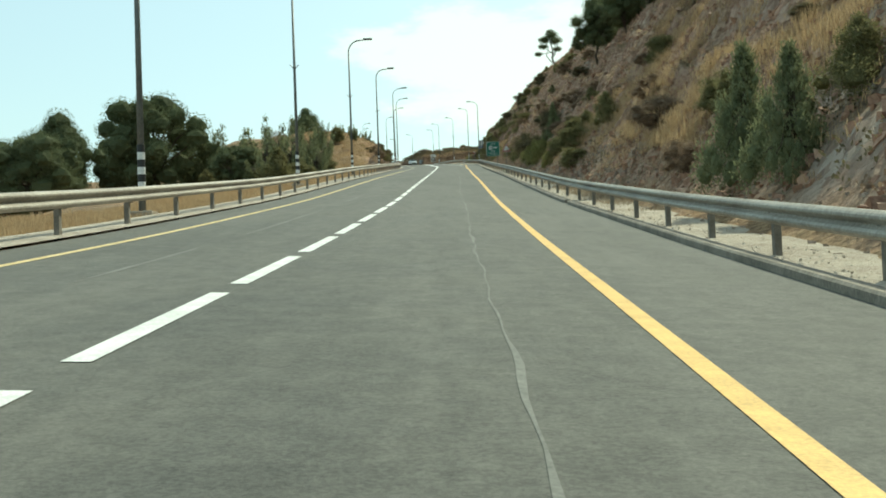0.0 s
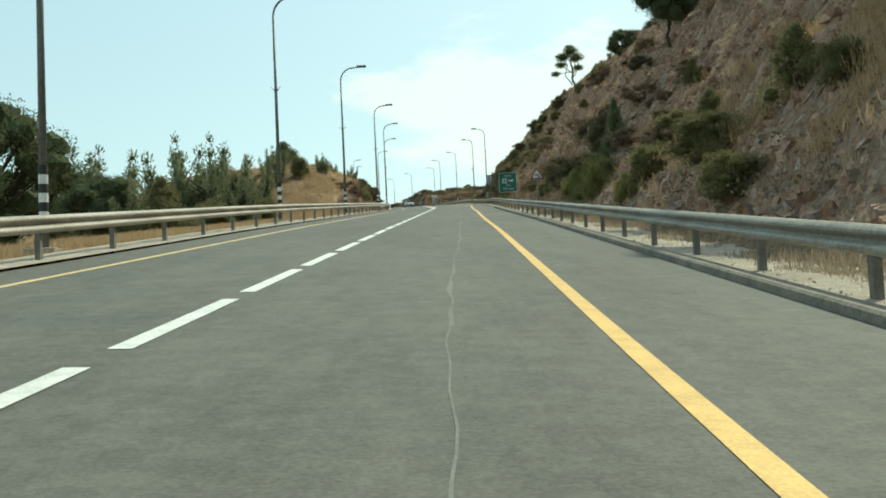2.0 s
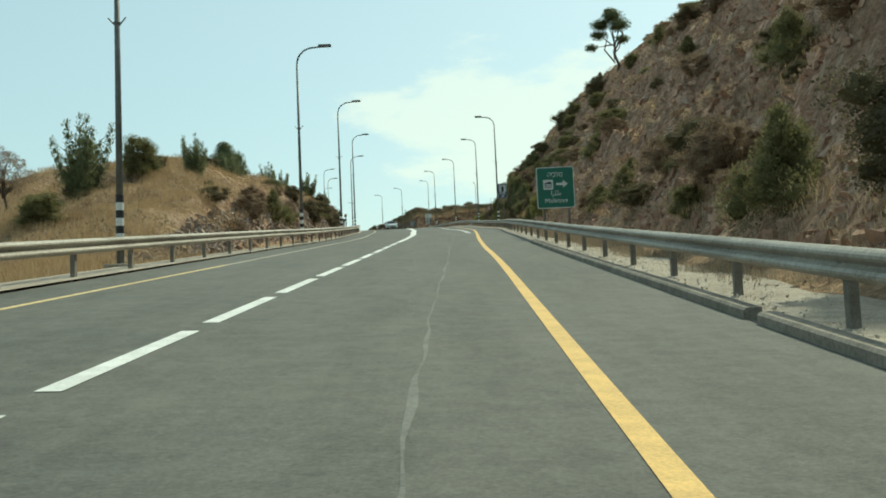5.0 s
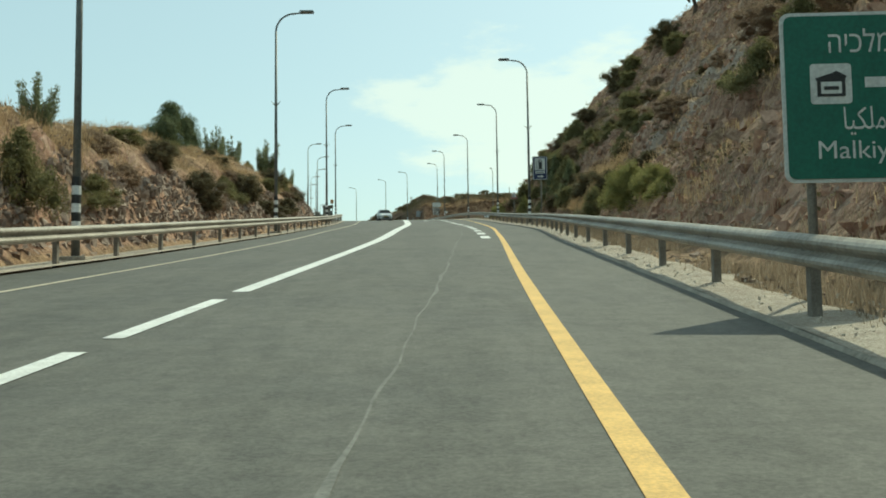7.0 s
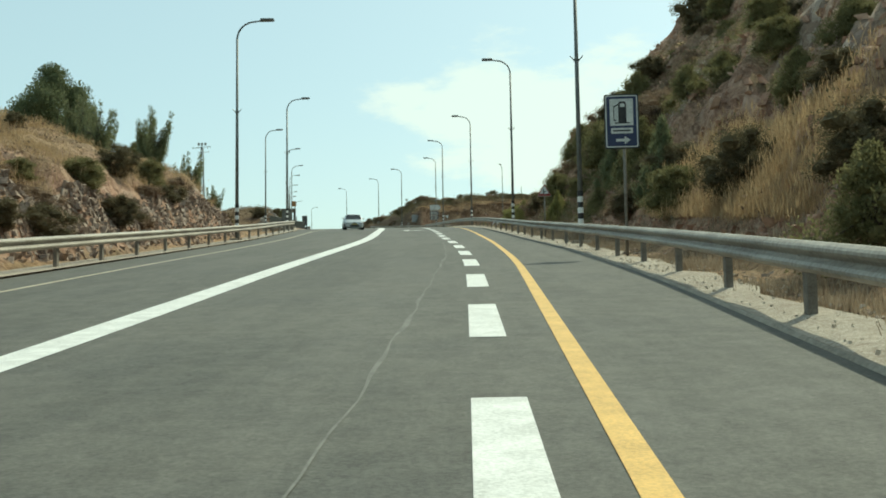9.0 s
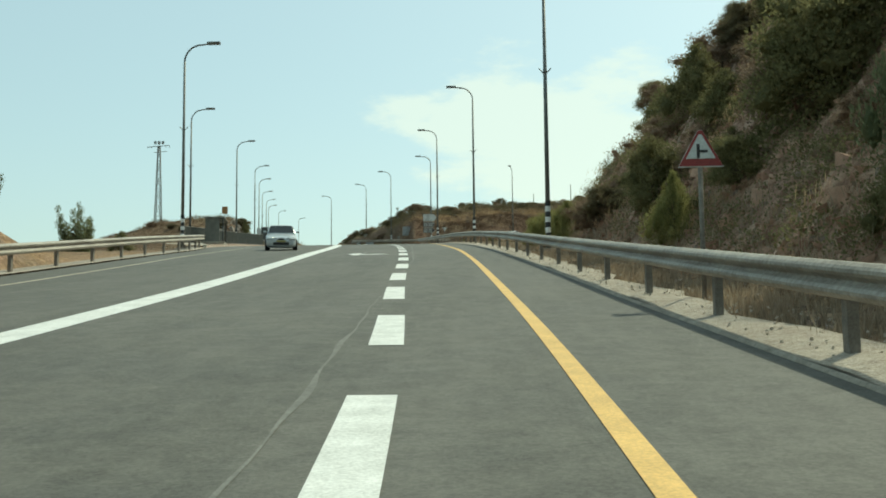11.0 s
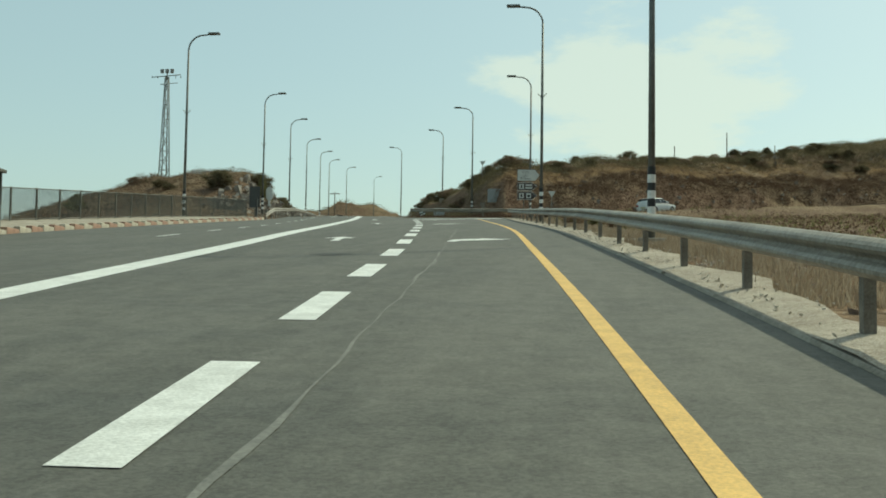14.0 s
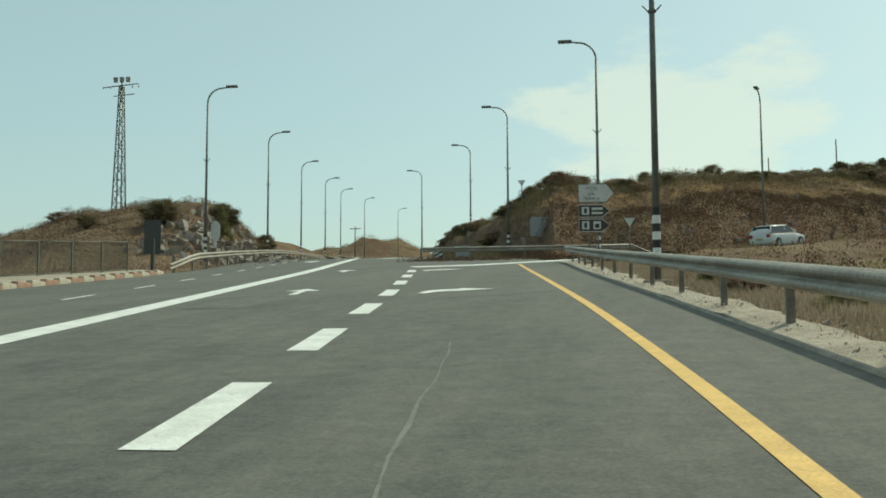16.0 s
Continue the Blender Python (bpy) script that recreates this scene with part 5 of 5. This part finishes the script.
small_sign("give_way_sign", 1.55, 337.6, [(0, 0), (.30, .52), (-.30, .52)], 2.0, SIGN_WHITE, "white inverted triangle give-way sign back")
small_sign("give_way_sign", -6.6, 364.5, [(0, 0), (.32, .55), (-.32, .55)], 2.3, SIGN_WHITE, "pale inverted triangle sign beside a lamp")
STRIPES = [([(-.27, .05 + .3 * i), (.27, .32 + .3 * i), (.27, .47 + .3 * i), (-.27, .20 + .3 * i)], SIGN_WHITE) for i in range(2)]
small_sign("chevron_sign", -11.6, 352.2, rounded(-.3, .3, 0, .95, .02), .35, BLACK, "black and white striped hazard board", 0, STRIPES)
small_sign("road_sign_back", -10.0, 353.0, rounded(-.55, .55, 0, .9, .04), .4, SIGN_BACK, "grey back of a sign on the island")
small_sign("road_sign_back", -4.2, 351.5, rounded(-.8, .8, 0, 1.35, .12), .1, SIGN_BACK, "large pale grey back of a rounded sign board")
small_sign("road_sign_back", -20.1, 322.9, rounded(-.4, .4, 0, 1.55, .04), .95, DARK_BACK, "tall dark grey back of a direction sign")
small_sign("road_sign_back", -24.7, 342.8, [(-.1, 0), (.1, 0), (.1, .5), (.32, .7), (.32, 1.5), (.1, 1.75), (-.1, 1.75), (-.32, 1.5), (-.32, .7), (-.1, .5)], 1.1, SIGN_WHITE, "pale stacked sign boards seen from behind")
small_sign("marker_post", 12.9, 359.6, rounded(-.18, .18, 0, .95, .03), .5, SIGN_WHITE, "white roadside marker board on a post")

# ------------------------------------------------------------------ side road with its rail
def side_road():
    xs = np.linspace(-5, 90, 96)
    verts, faces = [], []
    for i, x in enumerate(xs):
        y, t = float(side_y(x)), float(side_y(x + .5) - side_y(x - .5))
        nrm = Vector((-t, 1, 0)).normalized()
        half = 3.6 + 3.0 * max(0, 1 - (x + 5) / 12)
        for k in range(-4, 5):
            px, py = x + nrm.x * half * k / 4, y + nrm.y * half * k / 4
            u = min(1, max(0, (px - float(x_rail(py)) + .6) / 5))
            verts.append((px, py, (float(road_z(px, py)) - .012) * (1 - u) + (float(side_z(x)) + .12) * u))
    for i in range(len(xs) - 1):
        for k in range(8):
            faces.append((i * 9 + k, (i + 1) * 9 + k, (i + 1) * 9 + k + 1, i * 9 + k + 1))
    return tagged(put("road_side", mesh_of("road_side", verts, faces), ASPHALT), "grey asphalt side road climbing past the junction", "road", kind="structure")


side_road()


def rail_along(pts, side, label):
    """A guard rail through plan points on the ground."""
    dense = []
    for (x0, y0), (x1, y1) in zip(pts, pts[1:]):
        n = max(1, int(math.hypot(x1 - x0, y1 - y0) / 2))
        dense += [(x0 + (x1 - x0) * i / n, y0 + (y1 - y0) * i / n) for i in range(n)]
    dense.append(pts[-1])
    z_of = lambda x, y: float(max(terrain(x, y), road_z(x, y) if x < 2 else -99))
    home = thing("guard_rail", (*dense[0], z_of(*dense[0])), label, "guard rail")
    base = Vector(home.location)
    prof = [(0, .44), (.02, .445), (.06, .47), (.082, .495), (.084, .525), (.06, .555), (.02, .58), (.005, .60), (.02, .62), (.06, .645), (.084, .675), (.082, .705), (.06, .73), (.02, .755), (0, .76)]
    loop = [(px * side, pz) for px, pz in prof] + [((px - .006) * side, pz) for px, pz in reversed(prof)]
    V, F, n = [], [], len(loop)
    for i, (x, y) in enumerate(dense):
        a, c = dense[max(0, i - 1)], dense[min(len(dense) - 1, i + 1)]
        nrm = Vector((-(c[1] - a[1]), c[0] - a[0], 0)).normalized()
        V += [(x + nrm.x * px - base.x, y + nrm.y * px - base.y, z_of(x, y) + .08 + pz - base.z) for px, pz in loop]
    for i in range(len(dense) - 1):
        F += [(i * n + q, i * n + (q + 1) % n, (i + 1) * n + (q + 1) % n, (i + 1) * n + q) for q in range(n)]
    put("beam", mesh_of("beam", V, F, False), STEEL, home)
    me = None
    for x, y in dense[::2]:
        at = (x - base.x, y - base.y, z_of(x, y) - base.z)
        if me is None:
            bm = bmesh.new()
            box(bm, -.05, .05, -.06, .06, -.5, .78, .006)
            first = part("post", bm, POST, home)
            me, first.location = first.data, at
        else:
            put("post", me, POST, home).location = at
    return home


rail_along([(-12.2, 348.5), (-11.0, 346.6), (-9.5, 346), (-5, 346), (-.3, 346), (4, 349), (8, 353.8), (13, 360), (22, 370)], -1, "grey guard rail round the mouth of the side road")

# ------------------------------------------------------------------ bus stop
PY = np.arange(262.5, 322.1, 1.0)
slab_x = lambda y: x_lrail(y)
tagged(put("pavement_bus_stop", ribbon("pavement_bus_stop", PY, slab_x(PY) - np.interp(PY, [262, 305, 322], [2.6, 2.3, .8]), slab_x(PY) + .02, .15, lambda x, y: float(road_z(x, y)) + .07 * max(0, float(slab_x(y)) - x), CONCRETE, 4), CONCRETE), "pale concrete bus stop platform", "pavement", kind="structure")
stone_me = None
platform_edge = thing("kerb_row", (float(slab_x(262.5)), 262.5, float(road_z(slab_x(262.5), 262.5))), "row of red and cream painted kerb stones", "kerb", kind="structure")
for i, y in enumerate(np.arange(263, 322, 1.0)):
    bm = bmesh.new()
    box(bm, -.11, .11, -.485, .485, -.1, .165, .02)
    st = part("kerb_stone", bm, RED_KERB if i % 2 else CREAM, platform_edge)
    x = float(slab_x(y)) + .13
    st.location = Vector((x, y, float(road_z(x, y)))) - platform_edge.location
    st.rotation_euler = (0, 0, -math.atan2(float(slab_x(y + .5) - slab_x(y - .5)), 1))

SHELTER = plain("grey_green_shelter_paint", (.085, .085, .072), (.15, .148, .125), 2, .6)
SHELTER_DARK = plain("dark_shelter_panel", (.03, .032, .03), (.05, .052, .048), 2, .5)
ORANGE = flat_paint("orange_sign", (.34, .16, .05))
sh = thing("bus_shelter", (-14.85, 276.0, float(road_z(-14.85, 276)) + .19), "dark grey-green bus shelter with a flat roof", "bus shelter")
sh.rotation_euler = (0, 0, radians(7))
sh.scale = (.76, .86, .86)
for nm, dims, mt, lab in [("back_wall", (-.95, -.85, -1.5, 1.5, 0, 2.15), SHELTER, ""), ("side_wall", (-.85, .45, -1.5, -1.42, 0, 2.15), SHELTER, ""), ("side_wall", (-.85, .1, 1.42, 1.5, 0, 2.15), SHELTER, ""),
                          ("roof", (-1.05, .95, -1.6, 1.6, 2.15, 2.27), SHELTER, "flat dark roof"), ("pillar", (.72, .84, -1.45, -1.33, 0, 2.15), SHELTER_DARK, ""), ("pillar", (.72, .84, 1.33, 1.45, 0, 2.15), SHELTER_DARK, ""),
                          ("bench", (-.82, -.4, -1.2, 1.2, .42, .48), SHELTER_DARK, ""), ("timetable", (.70, .86, -1.40, -1.38, 1.0, 1.5), SIGN_WHITE, "white timetable board"), ("plinth", (-1.1, 1.0, -1.7, 1.7, -.12, .06), CONCRETE, "")]:
    bm = bmesh.new()
    box(bm, *dims, .012)
    part(nm, bm, mt, sh, lab)
st = thing("bus_stop_sign", (-14.35, 276.5, float(road_z(-14.35, 276.5)) + .15), "small orange bus stop panel on a thin post", "road sign")
sign_post(st, 0, 3.0, .03)
part("panel", plate(rounded(-.22, .22, 2.42, 2.98, .02), 0), ORANGE, st)

# mesh fence behind the platform
def fence_row(y0, y1, off, high, label):
    home = thing("fence", (float(x_lrail(y0)) - off, y0, float(terrain(float(x_lrail(y0)) - off, y0))), label, "fence")
    o = Vector(home.location)
    ys = np.arange(y0, y1 + .01, 2.4)
    wide = lambda y: float(np.interp(y, [278, 305, 322], [off, off - .3, .5]))
    at = [Vector((float(x_lrail(y)) - wide(y), float(y), float(road_z(x_lrail(y), y)) + .13 + .07 * wide(y))) - o for y in ys]
    bm = bmesh.new()
    box(bm, -.03, .03, -.03, .03, -.5, high + .04, .004)
    me = None
    for p in at:
        if me is None:
            q = part("post", bm, SHELTER, home)
            me = q.data
        else:
            q = put("post", me, SHELTER, home)
        q.location = p
    for a, c in zip(at, at[1:]):
        for z in (.08, high):
            put("rail", mesh_of("rail", *tube([a + Vector((0, 0, z)), c + Vector((0, 0, z))], [.02, .02], 6)), SHELTER, home)
        bars = []
        for k in range(1, 40):
            p = a.lerp(c, k / 40)
            bars.append(tube([p + Vector((0, 0, .08)), p + Vector((0, 0, high))], [.008, .008], 4))
        w = put("wire_infill", mesh_of("wire_infill", *joined(bars), False), SHELTER, home)
        w["kind"] = "stuff"
    return home


fence_row(271.4, 321.5, 2.3, 1.25, "low grey-green wire fence behind the platform")
bm = bmesh.new()
box(bm, -.07, .07, -.07, .07, -.3, 1.55, .01)
gp = part("fence_post", bm, SHELTER_DARK)
gp.location = (float(x_lrail(322)) - .45, 322, float(road_z(x_lrail(322), 322)))
tagged(gp, "thick dark end post of the wire fence", "post")

# ------------------------------------------------------------------ masts and poles
def lattice(x, y, top, w0, w1, label, arms, name="lattice_mast"):
    z = float(terrain(x, y))
    home = thing(name, (x, y, z), label, "mast")
    h = top - z
    corner = lambda k, i: Vector(((w0 + (w1 - w0) * k) * (.5 if i in (0, 3) else -.5), (w0 + (w1 - w0) * k) * (.5 if i < 2 else -.5), h * k))
    for i in range(4):
        put("leg", mesh_of("leg", *tube([corner(0, i) - Vector((0, 0, .5)), corner(1, i)], [.085, .065], 5)), POLE, home)
    n = int(h / (w0 * .9))
    for i in range(4):
        zig = []
        for k in range(n):
            a, c = corner(k / n, i if k % 2 else (i + 1) % 4), corner((k + 1) / n, (i + 1) % 4 if k % 2 else i)
            zig.append(tube([a, c], [.04, .04], 4))
            zig.append(tube([corner((k + 1) / n, i), corner((k + 1) / n, (i + 1) % 4)], [.034, .034], 4))
        for piece in zig:
            put("brace", mesh_of("brace", *piece, False), POLE, home)
    for a, c, r in arms:
        put("cross_arm", mesh_of("cross_arm", *tube([Vector(a) + Vector((0, 0, h)), Vector(c) + Vector((0, 0, h))], [r, r], 6)), POLE, home)
    return home, h


mast, mh = lattice(-50.8, 383, 63.4, 1.35, .4, "slim steel lattice power mast with cross arms", [((-2.1, 0, .0), (1.9, 0, .3), .06), ((-.9, 0, -1.0), (1.5, 0, -.8), .05), ((0, 0, -.4), (0, 0, .7), .07)])
for x in (-.7, 0, .7):
    bm = bmesh.new()
    rod(bm, (x, 0, mh + .55), (x, 0, mh + 1.05), .22, .26, 10)
    part("insulator", bm, SIGN_BACK, mast)
for x in (-2.1, -1.3, 1.2, 1.9):
    bm = bmesh.new()
    rod(bm, (x, 0, mh - .15), (x, 0, mh + .12), .05, .05, 8)
    part("insulator", bm, POLE, mast)
tower, th = lattice(57, 422, 90.3, 2.1, 1.1, "tall grey telecom lattice tower on the ridge", [((-1.6, 0, -.6), (1.6, 0, -.6), .06)], "telecom_tower")
for i, (x, y, z) in enumerate([(-1.3, -.5, -.4), (0, -.9, -.4), (1.3, -.5, -.4), (-1.1, -.5, -10), (1.1, -.6, -9.5), (-.9, -.6, -14), (1.0, -.6, -13)]):
    bm = bmesh.new()
    box(bm, x - .15, x + .15, y - .08, y + .08, th + z - 1.0, th + z + .9, .02)
    part("antenna_panel", bm, SIGN_WHITE, tower, "pale antenna panel")
WOOD = plain("grey_wooden_pole", (.08, .065, .05), (.16, .135, .11), 3, .9)
for x, y, h in [(24, 392, 4.2), (31, 396, 3.2), (17, 391, 2.6), (50, 402, 4.0)]:
    z = float(terrain(x, y))
    bm = bmesh.new()
    rod(bm, (0, 0, -.4), (0, 0, h), .08, .06, 8)
    wp = part("utility_pole", bm, WOOD, smooth=True)
    wp.location = (x, y, z)
    tagged(wp, "short weathered wooden pole on the ridge", "pole", "poles on the ridge")
x, y = -58.0, 520.0
tele = thing("utility_pole", (x, y, float(terrain(x, y))), "far wooden power pole with a cross arm", "pole")
bm = bmesh.new()
rod(bm, (0, 0, -.4), (0, 0, 9.5), .16, .11, 8)
part("pole", bm, WOOD, tele, smooth=True)
bm = bmesh.new()
box(bm, -1.3, 1.3, -.07, .07, 8.9, 9.1, .01)
part("cross_arm", bm, WOOD, tele)
lamp_post(10.05, 357.6, 54.2, -1, "grey street lamp of the side road", radians(70), 1.6)

# ------------------------------------------------------------------ cars
SILVER = flat_paint("silver_car_paint", (.52, .55, .56), .28, .4)
CAR_WHITE = flat_paint("white_car_paint", (.66, .67, .66), .3)
RUBBER = plain("tyre_rubber", (.012, .012, .012), (.03, .03, .03), 9, .85)
ALLOY = flat_paint("wheel_alloy", (.32, .33, .34), .35, .7)
TRIM = flat_paint("black_car_trim", (.012, .012, .013), .45)
m_, n_, l_, p_ = material("car_glass")
p_.inputs["Base Color"].default_value = (.012, .016, .017, 1)
p_.inputs["Roughness"].default_value = .08
p_.inputs["Specular IOR Level"].default_value = .5
CAR_GLASS = m_
LENS = flat_paint("headlamp_lens", (.55, .58, .58), .1)
TAIL = flat_paint("tail_lamp_red", (.30, .02, .015), .2)


def loft(sections, closed_ends=True):
    """A shell through rings of equal length; verts and faces."""
    n = len(sections[0])
    V = [p for ring in sections for p in ring]
    F = [(i * n + k, i * n + (k + 1) % n, (i + 1) * n + (k + 1) % n, (i + 1) * n + k) for i in range(len(sections) - 1) for k in range(n)]
    if closed_ends:
        F += [tuple(range(n))[::-1], tuple(range((len(sections) - 1) * n, len(sections) * n))]
    return V, F


def soft_shell(ob, levels=2):
    mod = ob.modifiers.new("smooth", "SUBSURF")
    mod.levels = mod.render_levels = levels
    return ob


def car(x, y, z, turn, label, paint, L=4.4, Wd=1.68, tall=1.43, estate=False):
    """A car whose nose points to +y in its own space."""
    home = thing("car", (x, y, z), label, "car")
    home.rotation_euler = turn
    hw, hl = Wd / 2, L / 2

    def ring(yy, w, zb, zt):
        half = [(w * .80, zb), (w * .98, zb + .10), (w, (zb + zt) * .5), (w * .985, zt - .13), (w * .90, zt - .025), (w * .45, zt + .015)]
        return [(px, yy, pz) for px, pz in half] + [(-px, yy, pz) for px, pz in reversed(half)]
    deck = 1.0 if not estate else .98
    secs = [ring(-hl, hw * .80, .44, .74), ring(-hl + .04, hw * .90, .32, deck - .08), ring(-hl + .16, hw * .96, .17, deck), ring(-hl + .6, hw, .11, deck), ring(-.4, hw, .10, .98), ring(.55, hw, .10, .965),
            ring(hl - 1.15, hw, .11, .93), ring(hl - .6, hw * .98, .12, .84), ring(hl - .2, hw * .91, .14, .75), ring(hl - .05, hw * .82, .17, .67), ring(hl, hw * .68, .24, .58)]
    V, F = loft(secs)
    soft_shell(put("body", mesh_of("body", V, F), paint, home))
    base, nose, top_front = .93, .88, .22
    tail, top_back = (-hl + .10, -hl + .42) if estate else (-1.62, -.92)
    wb, wt = hw - .07, hw - .25

    def cab(yy, k):
        zt = base + (tall - base) * k
        w = wb + (wt - wb) * k
        return [(wb, yy, base), (w + .012, yy, zt - .05 * k), (w - .07, yy, zt - .012 * k), (w * .5, yy, zt + .012 * k), (-w * .5, yy, zt + .012 * k), (-w + .07, yy, zt - .012 * k), (-w - .012, yy, zt - .05 * k), (-wb, yy, base)]
    V, F = loft([cab(tail - .04, .02), cab(top_back, .965), cab((top_back + top_front) * .5, 1.0), cab(top_front, .975), cab(nose, .02)])
    put("roof", mesh_of("roof", V, F), paint, home)

    def pane(nm, quad, out):
        out = Vector(out).normalized() * .016
        bm = bmesh.new()
        fr = [bm.verts.new(Vector(q) + out) for q in quad]
        bk = [bm.verts.new(Vector(q) - out * 2) for q in quad]
        bm.faces.new(fr), bm.faces.new(bk[::-1])
        for q in range(len(quad)):
            bm.faces.new((fr[q], bk[q], bk[(q + 1) % len(quad)], fr[(q + 1) % len(quad)]))
        bmesh.ops.recalc_face_normals(bm, faces=bm.faces)
        part(nm, bm, CAR_GLASS, home, "dark tinted glass")

    def on_side(yy, k, sgn):
        return (sgn * (wb + (wt - wb) * k), yy, base + (tall - base) * k)
    span = lambda a, c, k: a + (c - a) * k
    lo, hi = .10, .86
    pane("windscreen", [(-wb + .07, span(nose, top_front, lo), span(base, tall, lo)), (wb - .07, span(nose, top_front, lo), span(base, tall, lo)), (wt - .02, span(nose, top_front, .94), span(base, tall, .93)), (-wt + .02, span(nose, top_front, .94), span(base, tall, .93))], (0, .55, .8))
    pane("rear_window", [(wb - .09, span(tail, top_back, .16), span(base, tall, .16)), (-wb + .09, span(tail, top_back, .16), span(base, tall, .16)), (-wt + .03, span(tail, top_back, .92), span(base, tall, .91)), (wt - .03, span(tail, top_back, .92), span(base, tall, .91))], (0, -.6, .7))
    for sgn in (-1, 1):
        pane("side_window", [on_side(nose - .17, lo, sgn), on_side(top_front - .02, hi, sgn), on_side(-.22, hi, sgn), on_side(-.24, lo, sgn)], (sgn, 0, .3))
        pane("side_window", [on_side(-.34, lo, sgn), on_side(-.32, hi, sgn), on_side(top_back + .03, hi, sgn), on_side(tail + .26, lo + .05, sgn)], (sgn, 0, .3))
        for yy in (hl - .80, -hl + .84):
            bm = bmesh.new()
            rod(bm, (sgn * (hw - .2), yy, .31), (sgn * (hw + .006), yy, .31), .355, .345, 24)
            part("wheel_arch", bm, TRIM, home)
            wh = new("wheel")
            wh.parent = home
            wh.location = (sgn * (hw - .075), yy, .30)
            bm = bmesh.new()
            rod(bm, (-.1, 0, 0), (.1, 0, 0), .30, .30, 24)
            bmesh.ops.bevel(bm, geom=[e for e in bm.edges if e.is_manifold and e.calc_face_angle(0) > 1], offset=.03, segments=2, affect="EDGES")
            part("tyre", bm, RUBBER, wh)
            bm = bmesh.new()
            rod(bm, (-.104, 0, 0), (.104, 0, 0), .20, .20, 16)
            part("rim", bm, ALLOY, wh)
        bm = bmesh.new()
        box(bm, -.20, .20, -.16, .16, -.075, .075, .045)
        lamp = part("headlight", bm, LENS, home, "clear headlight", smooth=True)
        lamp.location, lamp.rotation_euler = (sgn * (hw * .66), hl - .17, .665), (radians(-20), 0, radians(-sgn * 24))
        bm = bmesh.new()
        box(bm, sgn * (hw - .24) - .12, sgn * (hw - .24) + .12, -hl - .005, -hl + .16, .70, .88, .03)
        part("tail_light", bm, TAIL, home, "red tail light")
        bm = bmesh.new()
        box(bm, sgn * (hw + .06) - .09, sgn * (hw + .06) + .09, .52, .62, .98, 1.10, .035)
        part("side_mirror", bm, paint, home, smooth=True)
        bm = bmesh.new()
        box(bm, sgn * (hw - .02) - .02, sgn * (hw - .02) + .028, -.62, -.46, .80, .83, .008)
        part("door_handle", bm, paint, home)
        bm = bmesh.new()
        rod(bm, (sgn * hw * .66, hl - .1, .36), (sgn * hw * .66, hl + .0, .36), .065, .06, 12)
        part("fog_light", bm, LENS, home)
    for nm, dims, mt in [("grille", (-.17, .17, hl - .14, hl + .0, .58, .69), TRIM), ("grille_side", (-.42, -.19, hl - .2, hl - .03, .60, .67), TRIM), ("grille_side", (.19, .42, hl - .2, hl - .03, .60, .67), TRIM), ("lower_grille", (-.42, .42, hl - .14, hl + .01, .29, .46), TRIM),
                         ("number_plate", (-.26, .26, hl - .02, hl + .03, .47, .57), PLATE), ("rear_plate", (-.26, .26, -hl - .02, -hl + .04, .54, .65), PLATE)]:
        bm = bmesh.new()
        box(bm, *dims, .02)
        part(nm, bm, mt, home)
    return home


PLATE = flat_paint("yellow_plate", (.42, .34, .10), .5)
gr = math.atan(.115)
saloon = car(-5.05, 248.8, float(road_z(-5.05, 248.8)) + .01, (-gr, 0, math.pi + .17), "silver saloon car with dark windows coming downhill", SILVER)
saloon.scale = (.93, .95, .88)
car(11.3, 349.0, float(side_z(11.3)) + .13, (.10, 0, radians(-40)), "white estate car driving up the side road", CAR_WHITE, 4.3, 1.72, 1.47, True)
